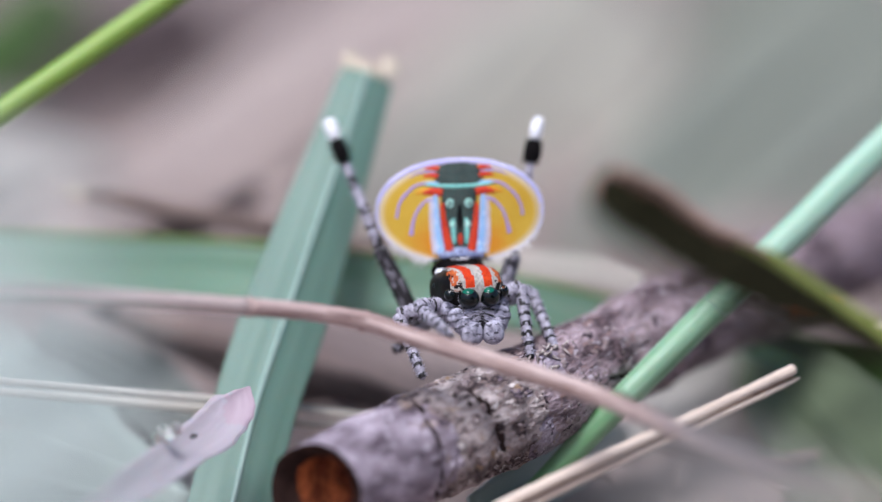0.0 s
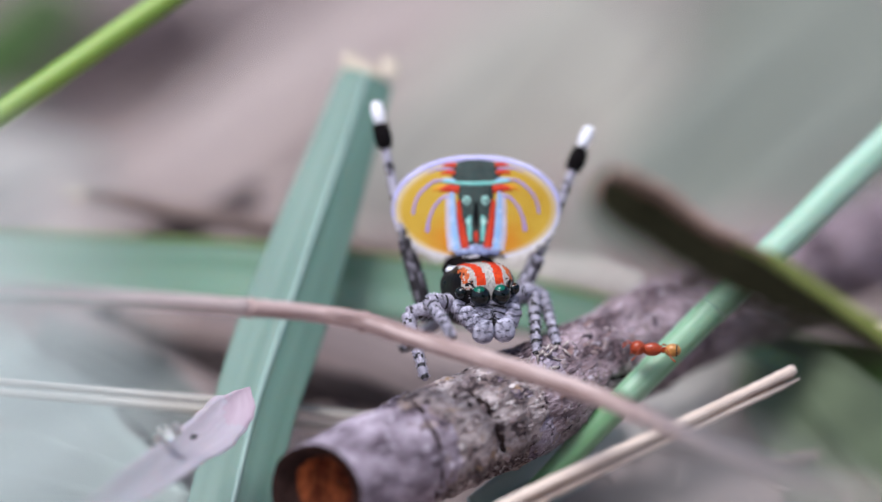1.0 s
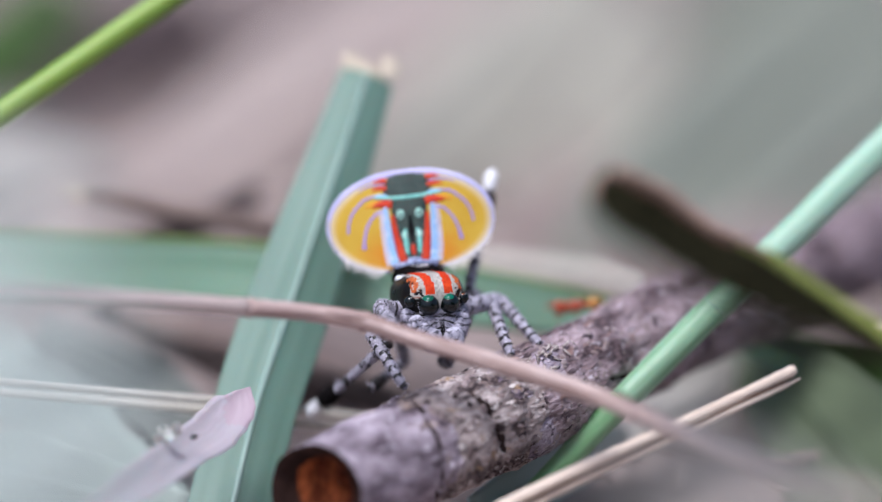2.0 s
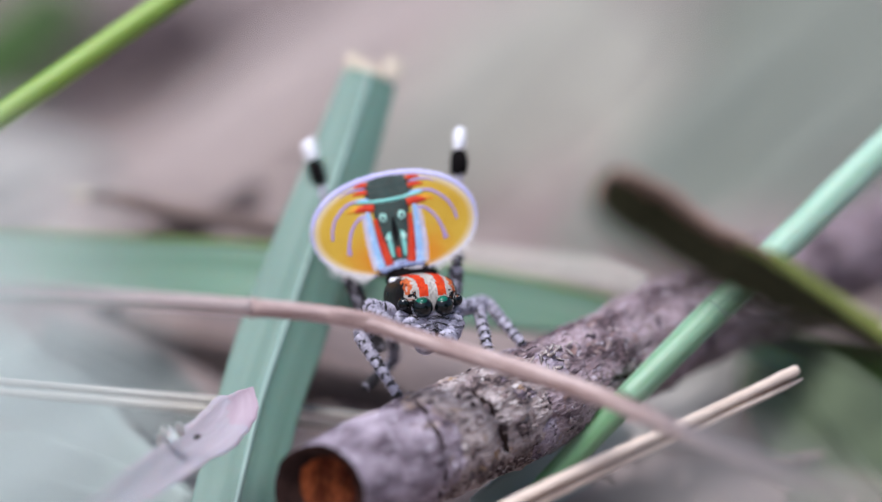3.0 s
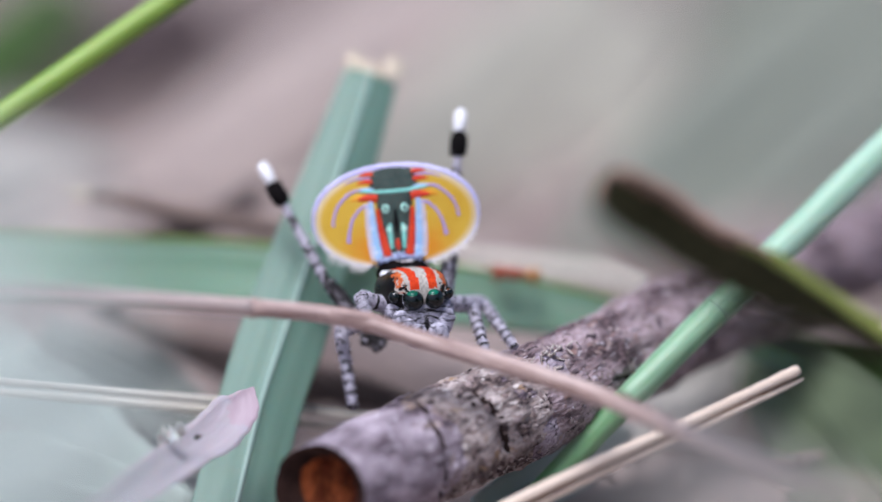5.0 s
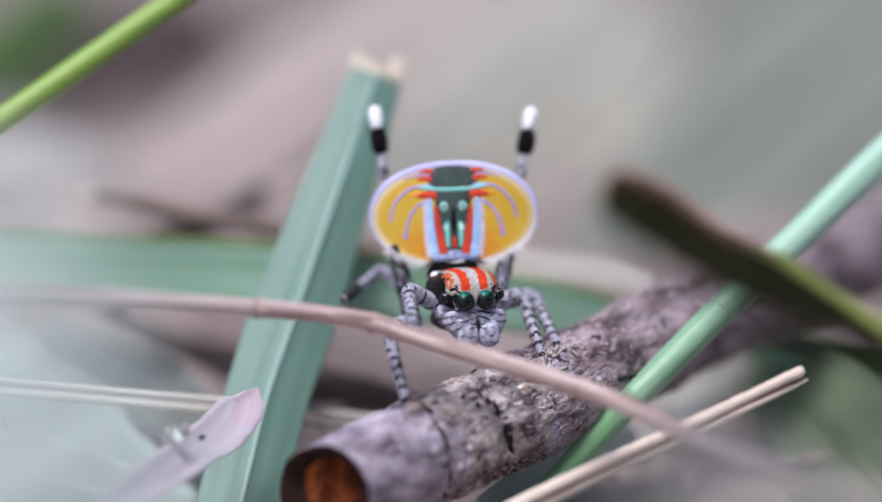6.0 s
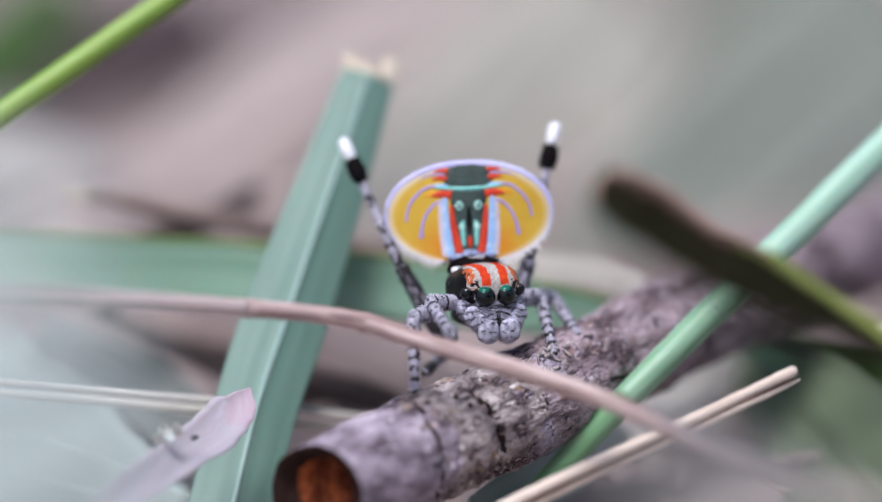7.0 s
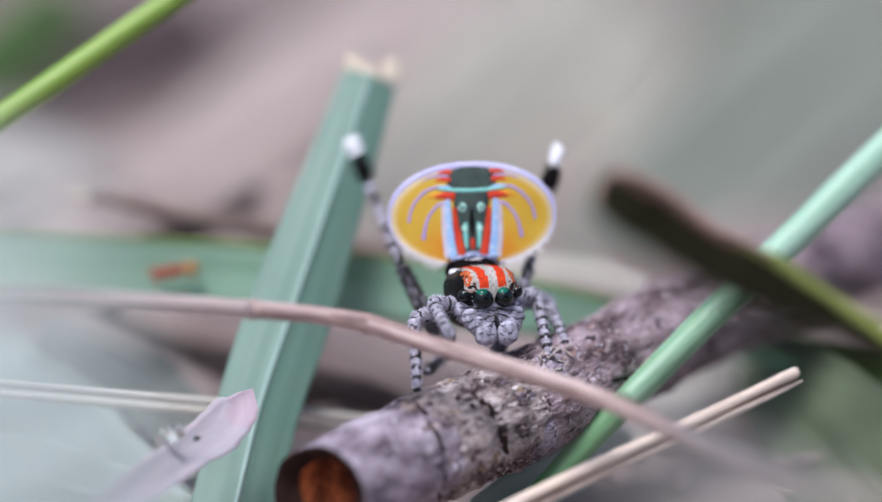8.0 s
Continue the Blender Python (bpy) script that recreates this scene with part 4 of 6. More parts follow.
ground_leaf("grass_leaf", [(-24.6, -45, -19.42, 0.5, 0), (-13.83, -45, -9.51, 0.5, 0), (-9.3, -45, -5.75, 0.75, 0), (-7.04, -45, -4.13, 0.65, 0), (-5.86, -45, -3.38, 0.15, 0)], GREY_LEAF, "pale grass blade close before the lens", seed=27)
ground_leaf("sage_leaf", [(10.98, 46, -0.47, 0.5, 0), (13.93, 48, 2.57, 1.0, 0), (16.74, 50, 5.47, 1.1, 0), (19.81, 52, 8.42, 0.7, 0)], MOSS, "dark moss-green dead leaf behind", seed=28)

# two dark leaf-shaped sheets, added in place of shadow by the broad blade
ground_leaf("brown_leaf_and_shade", [(-10.56, 13, -1.92, 0.15, 0), (-8.48, 12, -2.6, 0.35, 0), (-6.07, 11, -3.35, 0.62, 0), (-4.3, 10, -3.95, 0.62, 0), (-3.3, 9.5, -4.25, 0.3, 0)], BROWN_DEAD_AND_SHADOW, "dark brown leaf-shaped sheet added as shadow on litter", seed=29)
ground_leaf("brown_leaf_and_shade", [(-4.6, 9, -3.3, 0.2, 0), (-3.5, 8.5, -3.75, 0.42, 0), (-2.4, 8, -4.1, 0.48, 0), (-1.2, 7.5, -4.45, 0.35, 0), (-0.3, 7, -4.8, 0.1, 0)], BROWN_DEAD_AND_SHADOW, "dark brown leaf-shaped sheet added as shadow on litter", seed=37)
ground_leaf("pale_leaf", [(-17.12, 4, -5.11, 0.8, 0), (-13.24, 3, -6.02, 1.2, 0), (-10.03, 1.8, -6.59, 1.1, 0), (-7.02, 0.8, -7.25, 0.6, 0)], GREY_LEAF, "pale grey-green leaf on the litter", seed=30)
ground_leaf("grass_leaf", [(-31.24, -60, -17.11, 0.6, 0), (-19.24, -60, -6.96, 0.6, 0), (-11.85, -60, -1.88, 1.2, 0), (-8.44, -60, -0.22, 1.1, 0), (-6.87, -60, 0.52, 0.5, 0)], PALE_GRASS, "pale grass blade close before the lens", seed=31)
ground_leaf("grass_leaf", [(-16.93, -52, -18.63, 0.5, 0), (-9.89, -52, -9.58, 0.5, 0), (-6.98, -52, -5.97, 0.5, 0), (-5.57, -52, -4.46, 0.42, 0), (-4.76, -52, -3.65, 0.15, 0)], PALE_GRASS, "pale grass blade close before the lens", seed=33)
ground_leaf("grey_leaf", [(-11.99, 11.5, -2.54, 0.5, 0), (-9.03, 9, -3.81, 1.0, 0), (-7.27, 6.2, -5.02, 1.0, 0), (-5.71, 3, -6.33, 0.5, 0)], GREY_MOSS, "dull grey-green dead leaf on litter", seed=34)
# blade added out of focus to lay a pale haze over the lower right
ground_leaf("grass_leaf", [(30.33, -45, -22.86, 0.6, 0), (15.25, -45, -12.2, 0.65, 0), (9.65, -45, -7.75, 0.75, 0), (6.96, -45, -5.7, 0.7, 0), (4.7, -45, -4.5, 0.45, 0), (3.2, -45, -4.0, 0.1, 0)], CREAM_DEAD, "cream blade added close before the lens as pale haze", seed=35)


# ---- the spider ----
def ellipsoid(bm, centre, radii, n=20, m=14, power=2.0, mat=0):
    """A rounded body, squarer with a higher power; local millimetres."""
    def sp(v):
        return math.copysign(abs(v) ** (2 / power), v)
    rings = []
    for j in range(1, m):
        th = math.pi * j / m
        rings.append([Vector((centre[0] + radii[0] * sp(math.sin(th)) * sp(math.cos(2 * math.pi * k / n)),
                              centre[1] + radii[1] * sp(math.sin(th)) * sp(math.sin(2 * math.pi * k / n)),
                              centre[2] - radii[2] * sp(math.cos(th)))) * MM for k in range(n)])
    skin(bm, rings, mat=mat)


def hair(bm, root, way, length, width, mat=0):
    """One tapering bristle; local metres."""
    way = way.normalized()
    s = way.orthogonal().normalized()
    u = way.cross(s)
    ring = [bm.verts.new(root + s * width * math.cos(a) + u * width * math.sin(a)) for a in (0, 2.1, 4.2)]
    tip = bm.verts.new(root + way * length)
    for k in range(3):
        bm.faces.new((ring[k], ring[(k + 1) % 3], tip)).material_index = mat


def flat_hair(bm, root, way, length, width):
    """A flattened white hair that turns its broad side to the front; local metres."""
    way = way.normalized()
    side = way.cross(Vector((0, -1, 0))).normalized() * width
    ring = [bm.verts.new(root - side), bm.verts.new(root + side), bm.verts.new(root + Vector((0, 0.4 * width, 0)))]
    tip = bm.verts.new(root + way * length)
    for k in range(3):
        bm.faces.new((ring[k], ring[(k + 1) % 3], tip))


def fan_depth(u, v):
    """How far the spread fan bends back from its middle, in millimetres."""
    return 0.045 * u * u + (0.05 if v > 1.4 else -0.035) * (v - 1.4) ** 2


def fan_strip(bm, pts, widths, lift, steps=8, thick=0.002):
    """A raised band of scales along pts on the fan."""
    rows = spline([(*p, w) for p, w in zip(pts, widths)], steps * 2)
    rings = []
    for i, r in enumerate(rows):
        a, b = rows[max(i - 1, 0)], rows[min(i + 1, len(rows) - 1)]
        t = Vector((b[0] - a[0], b[1] - a[1])).normalized()
        nx, nv = -t.y, t.x
        ring = []
        for k, up in ((-1, 0), (-0.6, 1), (0, 1.15), (0.6, 1), (1, 0)):
            half = k * r[2] / 2 * (1 + 0.16 * noise.noise(Vector((r[0] * 14, r[1] * 14, 3 * k))) + 0.20 * noise.noise(Vector((r[0] * 45, r[1] * 45, 3 * k))))
            u, v = r[0] + nx * half, r[1] + nv * half
            ring.append(Vector((u, fan_depth(u, v) - lift * 0.45 - thick * up + (0.02 if up == 0 else 0), v)) * MM)
        rings.append(ring)
    skin(bm, rings)


def fan_outline(k, n, grow=1.0):
    a = 2 * math.pi * k / n
    c, s = math.cos(a), math.sin(a)
    u = 2.31 * math.copysign(abs(c) ** 0.9, c)
    v = 1.36 + (1.44 if s > 0 else 1.36) * math.copysign(abs(s) ** 0.95, s)
    return u * grow, 1.36 + (v - 1.36) * grow


def build_abdomen(spider):
    rnd = random.Random(7)
    ab = bmesh.new()
    # the body of the abdomen behind the fan
    ellipsoid(ab, (0, 0.75, 1.1), (0.75, 0.55, 1.1), 24, 16)
    abdomen = part("abdomen", ab, BLACK_SKIN, spider, "dark abdomen raised behind the spread fan", local=True)
    for side in (-1, 1):
        bm = bmesh.new()
        n = 48
        ks = [k for k in range(-n // 4, n // 4 + 1)]
        rings = []
        for g in (1.0, 0.9, 0.75, 0.6, 0.45, 0.3, 0.15, 0.0):
            front = []
            for k in ks:
                u, v = fan_outline(k, n, g)
                front.append(Vector((side * abs(u), fan_depth(u, v), v)) * MM)
            back = [p + Vector((0, 0.05 * MM, 0)) for p in front[::-1]]
            rings.append(front + back)
        skin(bm, rings)
        bmesh.ops.recalc_face_normals(bm, faces=bm.faces)
        part("fan_flap", bm, FAN_SKIN, abdomen, "golden-orange spread flap", local=True)
        bm = bmesh.new()
        pts = [fan_outline(k, 48, 0.985) for k in range(-10, 13)]
        fan_strip(bm, [(side * abs(u), v) for u, v in pts], [0.11 + 0.005 * k if k < 0 else 0.12 + 0.07 * math.sin(2 * math.pi * k / 48) for k in range(-10, 13)], 0.0, 3, 0.012)
        part("fan_rim", bm, LILAC, abdomen, "pale lilac scaled rim", local=True)
        for name, pts, ws, mat_, lift, lab in (
                ("pale_halo", [(0.78, 1.80), (0.74, 1.2), (0.70, 0.7), (0.64, 0.24)], [0.14, 0.26, 0.36, 0.36], PALE_LILAC, 0.012, "pale lilac haze of scales"),
                ("amber_halo", [(0.50, 1.96), (0.74, 1.98), (0.98, 1.97), (1.20, 1.90)], [0.24, 0.25, 0.20, 0.08], AMBER, 0.012, "amber scales round the dash"),
                ("blue_dash", [(0.56, 2.17), (0.74, 2.19), (0.92, 2.19), (1.10, 2.16)], [0.10, 0.11, 0.09, 0.04], SKY_BLUE, 0.016, "pale blue dash beside the cross band"),
                ("blue_band", [(0.65, 1.86), (0.64, 1.3), (0.60, 0.75), (0.54, 0.22)], [0.14, 0.22, 0.28, 0.30], SKY_BLUE, 0.03, "pale blue iridescent band"),
                ("red_stripe", [(0.48, 1.62), (0.45, 1.20), (0.385, 0.75), (0.29, 0.30)], [0.11, 0.17, 0.23, 0.28], SCARLET, 0.055, "scarlet stripe"),
                ("red_dash", [(0.46, 1.93), (0.62, 1.95), (0.80, 1.95), (1.00, 1.91)], [0.26, 0.26, 0.20, 0.06], SCARLET, 0.045, "orange-red dash"),
                ("red_dash", [(0.54, 2.59), (0.66, 2.60), (0.78, 2.60), (0.92, 2.57)], [0.15, 0.15, 0.11, 0.04], SCARLET, 0.034, "orange-red dash"),
                ("red_dash", [(0.56, 2.38), (0.70, 2.39), (0.84, 2.39), (0.98, 2.36)], [0.15, 0.15, 0.11, 0.04], SCARLET, 0.034, "orange-red dash"),
                ("violet_arc", [(0.86, 2.20), (1.20, 2.12), (1.54, 1.82), (1.69, 1.52), (1.74, 1.24)], [0.07, 0.10, 0.10, 0.09, 0.10], VIOLET, 0.02, "thin violet curved line"),
                ("violet_arc", [(0.72, 1.76), (0.94, 1.68), (1.18, 1.40), (1.31, 1.04), (1.35, 0.76)], [0.08, 0.10, 0.10, 0.11, 0.16], VIOLET, 0.02, "thin violet curved line"),
                ("violet_arc", [(0.62, 2.49), (0.90, 2.50), (1.14, 2.46), (1.32, 2.38)], [0.06, 0.08, 0.06, 0.03], VIOLET, 0.02, "thin violet curved line"),
                ("pale_streak", [(0.17, 1.2), (0.19, 0.9), (0.17, 0.50)], [0.10, 0.15, 0.10], TURQUOISE, 0.05, "turquoise streak"),
                ("spot", [(0.25, 1.74), (0.26, 1.62), (0.25, 1.50)], [0.11, 0.25, 0.11], AQUA, 0.06, "bright turquoise spot"),
                ("spot", [(0.21, 1.14), (0.21, 1.04), (0.21, 0.95)], [0.08, 0.18, 0.08], AQUA, 0.08, "bright turquoise spot")):
            bm = bmesh.new()
            fan_strip(bm, [(side * u, v) for u, v in pts], ws, lift)
            part(name, bm, mat_, abdomen, lab, local=True)
        bm = bmesh.new()
        fan_strip(bm, [(side * 0.262, 1.68), (side * 0.265, 1.615), (side * 0.26, 1.55)], [0.05, 0.11, 0.05], 0.095)
        part("spot_centre", bm, DARK_TEAL, abdomen, local=True)
    for name, pts, ws, mat_, lift, lab in (
            ("top_plate", [(0, 2.10), (0, 2.3), (0, 2.5), (0, 2.64), (0, 2.74)], [1.50, 1.54, 1.44, 1.20, 0.80], DARK_TEAL, 0.03, "dark green-black scaled plate"),
            ("middle_plate", [(0, 0.20), (0, 0.6), (0, 1.2), (0, 2.05)], [0.70, 0.84, 1.04, 1.16], DARK_TEAL, 0.03, "dark green-black scaled plate"),
            ("cross_band", [(-0.94, 2.15), (-0.5, 2.10), (0, 2.08), (0.5, 2.10), (0.94, 2.15)], [0.05, 0.10, 0.11, 0.10, 0.05], TURQUOISE, 0.06, "bright turquoise cross band"),
            ("dark_streak", [(0, 1.6), (0, 1.2), (0, 0.8)], [0.08, 0.16, 0.06], BLACK_SKIN, 0.07, "black streak"),
            ("red_drop", [(0, 0.78), (0, 0.65), (0, 0.46)], [0.05, 0.15, 0.09], SCARLET, 0.07, "scarlet drop"),
            ("base_band", [(-0.62, 0.18), (-0.3, 0.22), (0, 0.25), (0.3, 0.22), (0.62, 0.18)], [0.22, 0.32, 0.40, 0.32, 0.22], SPECKLED, 0.050, "violet-blue speckled base")):
        bm = bmesh.new()
        fan_strip(bm, pts, ws, lift)
        part(name, bm, mat_, abdomen, lab, local=True)
    # fringes of fine hair
    bm = bmesh.new()
    for i in range(420):
        k = rnd.uniform(22.5, 49.5)
        u, v = fan_outline(k, 48, rnd.uniform(0.95, 0.995))
        if abs(u) < 0.7:
            continue
        low = min(1.0, max(0.0, (1.25 - v) / 0.9))
        way = Vector((u * 0.6 + rnd.uniform(-0.35, 0.35), rnd.uniform(-0.45, -0.1), (v - 1.5) * 0.8 + rnd.uniform(-0.3, 0.3)))
        flat_hair(bm, Vector((u, fan_depth(u, v) - 0.04, v)) * MM, way, (0.05 + rnd.uniform(0.06, 0.22) * low) * MM, 0.009 * MM)
    # longer loose hairs under the flaps
    for i in range(150):
        u = math.copysign(rnd.uniform(0.8, 1.9), rnd.random() - 0.65)
        k = (math.acos(max(-1, min(1, u / 2.31))) / (2 * math.pi)) * 48
        u, v = fan_outline(48 - k, 48, 0.96)
        flat_hair(bm, Vector((u, fan_depth(u, v) - 0.03, v)) * MM, Vector((u * 0.5 + rnd.uniform(-0.3, 0.3), -0.3, -1.0)), rnd.uniform(0.15, 0.42) * MM, 0.008 * MM)
    for i in range(260):
        k = rnd.uniform(0, 24)
        u, v = fan_outline(k, 48, 0.99)
        hair(bm, Vector((u, fan_depth(u, v), v)) * MM, Vector((u, rnd.uniform(-0.3, 0.6), v - 1.36 + rnd.uniform(-0.3, 0.3))), rnd.uniform(0.05, 0.11) * MM, 0.010 * MM)
    fringe = part("fringe", bm, FRINGE_HAIR, abdomen, "fine white fringe of hairs", "stuff", local=True)
    for f in fringe.data.polygons:
        f.use_smooth = False
    bm = bmesh.new()
    for i in range(200):
        u = rnd.uniform(-0.75, 0.75)
        hair(bm, Vector((u, rnd.uniform(-0.1, 0.2), rnd.uniform(0.02, 0.14))) * MM, Vector((u * 0.5 + rnd.uniform(-0.5, 0.5), -0.8, rnd.uniform(-0.4, 0.6))), rnd.uniform(0.12, 0.28) * MM, 0.016 * MM)
    part("waist_hair", bm, BLACK_HAIR, abdomen, "dark hairs at the waist", "stuff", local=True)
    return abdomen


def leg_segment(length, r0, r1, bands, bulge=0.0, seed=1, hairs=40, hair_len=0.14, pale=0.5):
    """A banded, bristly stretch of leg along +z; bands are dark stretches as fractions of its length."""
    rnd = random.Random(seed)
    bm = bmesh.new()
    n, rings, mats = 40, [], []
    for i in range(n + 1):
        f = i / n
        r = (r0 + (r1 - r0) * f + bulge * math.sin(math.pi * f)) * (0.75 if i in (0, n) else 1)
        z = length * f
        rings.append([Vector((r * math.cos(a), r * math.sin(a), z)) * MM * (1 + 0.03 * rnd.random() / max(z, 1)) for a in [2 * math.pi * k / 12 for k in range(12)]])
        if i < n:
            mats.append(1 if any(a <= f + 0.5 / n <= b for a, b in bands) else 0)
    skin(bm, rings, mats=mats)
    for face in bm.faces:
        c = face.calc_center_median() / MM
        if face.material_index == 1 and noise.noise(Vector((c.x * 9, c.y * 9, c.z * 4 + seed))) > 0.16:
            face.material_index = 0
        elif face.material_index == 0 and noise.noise(Vector((c.x * 7, c.y * 7, c.z * 5 - seed))) > 0.36:
            face.material_index = 1
    for i in range(hairs):
        f, a = rnd.uniform(0.02, 0.98), rnd.uniform(0, 6.28)
        r = r0 + (r1 - r0) * f + bulge * math.sin(math.pi * f)
        d = Vector((math.cos(a), math.sin(a), 0))
        dark = any(p <= f <= q for p, q in bands)
        hair(bm, (d * r * 0.9 + Vector((0, 0, length * f))) * MM, d + Vector((0, 0, rnd.uniform(0.3, 1.3) * (1 - 0.8 * f ** 4))), hair_len * rnd.uniform(0.6, 1.4) * MM, 0.013 * MM, 1 if dark and rnd.random() < 0.7 else 2)
    return bm


LEG_MATS = [LEG_GREY, LEG_DARK, WHITE_HAIR]
WAVE_MATS = [WAVE_GREY, LEG_DARK, LEG_GREY]
PALE_WAVE_MATS = [LEG_GREY, WAVE_GREY, LEG_GREY]
HALVES = {}


def build_legs(spider):
    """Each leg is an upper and a lower half that swing apart at the knee."""
    for side, s in (("left", -1), ("right", 1)):
        up = part("raised_leg_upper", leg_segment(2.4, 0.225, 0.20, ((0.0, 0.97),), 0.02, 3 + s, 120, 0.12), WAVE_MATS if s < 0 else PALE_WAVE_MATS, spider, "dark upper half of the waving leg", local=True)
        low = part("raised_leg_lower", leg_segment(2.75, 0.145, 0.10, ((0.0, 0.12), (0.20, 0.26), (0.40, 0.45), (0.70, 0.80)), 0.01, 8 + s, 140, 0.13), [LEG_GREY, LEG_DARK, LEG_GREY], spider, "grey lower half of the waving leg", local=True)
        rnd = random.Random(21 + s)
        bm = bmesh.new()
        ellipsoid(bm, (0, 0, 2.98), (0.25, 0.25, 0.42), 14, 12)
        for i in range(170):
            z, a = rnd.uniform(2.62, 3.3), rnd.uniform(0, 6.28)
            hair(bm, Vector((0.19 * math.cos(a), 0.19 * math.sin(a), z)) * MM, Vector((math.cos(a), math.sin(a), 0.9)), rnd.uniform(0.08, 0.17) * MM, 0.013 * MM)
        part("black_brush", bm, BLACK_HAIR, low, "thick black brush of hairs", local=True)
        bm = bmesh.new()
        ellipsoid(bm, (0, 0, 3.66), (0.19, 0.19, 0.37), 14, 12)
        for i in range(120):
            z, a = rnd.uniform(3.3, 3.9), rnd.uniform(0, 6.28)
            hair(bm, Vector((0.12 * math.cos(a), 0.12 * math.sin(a), z)) * MM, Vector((math.cos(a) * 0.6, math.sin(a) * 0.6, 1.2)), rnd.uniform(0.1, 0.2) * MM, 0.012 * MM)
        part("white_tip", bm, BRUSH_WHITE, low, "bright white brush tip", local=True)
        bm = bmesh.new()
        ellipsoid(bm, (0, 0, 4.04), (0.03, 0.03, 0.05), 8, 6)
        part("claw", bm, LEG_DARK, low, local=True)
        HALVES[side, "raised"] = (up, low)
        for name, l1, l2 in (("front", 1.4, 2.2), ("second", 1.4, 2.15), ("hind", 1.5, 1.9)):
            up = part("leg_upper", leg_segment(l1, 0.19 if name != "hind" else 0.13, 0.195 if name != "hind" else 0.12, ((0.08, 0.14), (0.34, 0.41), (0.62, 0.68), (0.90, 0.95)), 0.03, len(name) + s, 380, 0.08), LEG_MATS, spider, "grey banded bristly upper leg", local=True)
            low = part("leg_lower", leg_segment(l2, 0.185 if name != "hind" else 0.13, 0.10 if name != "hind" else 0.11, ((0.0, 0.03), (0.6 if name == "hind" else 0.99, 1.0), (0.12, 0.17), (0.24, 0.30), (0.37, 0.43), (0.50, 0.56), (0.63, 0.69), (0.77, 0.82), (0.95, 1.0)), 0.01, len(name) + 7 + s, 380, 0.08), LEG_MATS, spider, "grey lower leg with dark rings" if name != "hind" else "grey lower leg ending in a dark tuft", local=True)
            if name == "hind":
                bm = bmesh.new()
                ellipsoid(bm, (0, 0, l2 - 0.44), (0.16, 0.16, 0.50), 14, 12)
                rnd = random.Random(31 + s)
                for i in range(130):
                    z, a = rnd.uniform(l2 - 0.85, l2 - 0.1), rnd.uniform(0, 6.28)
                    hair(bm, Vector((0.1 * math.cos(a), 0.1 * math.sin(a), z)) * MM, Vector((math.cos(a), math.sin(a), 1.2)), rnd.uniform(0.08, 0.16) * MM, 0.014 * MM)
                part("dark_tuft", bm, LEG_DARK, low, "brown-black tuft of hairs", local=True)
            HALVES[side, name] = (up, low)


def streaked(x, z, least=0.66):
    """Whether a hair of the face lies in one of its dark wavy cross lines."""
    wander = 3.2 * noise.noise(Vector((x * 3.2, 0, z * 2.4))) + 1.1 * noise.noise(Vector((x * 11, 4, z * 11)))
    return math.sin(z * 34 + abs(x) * 11 + wander) + 0.55 * noise.noise(Vector((x * 6, 9, z * 6))) > least


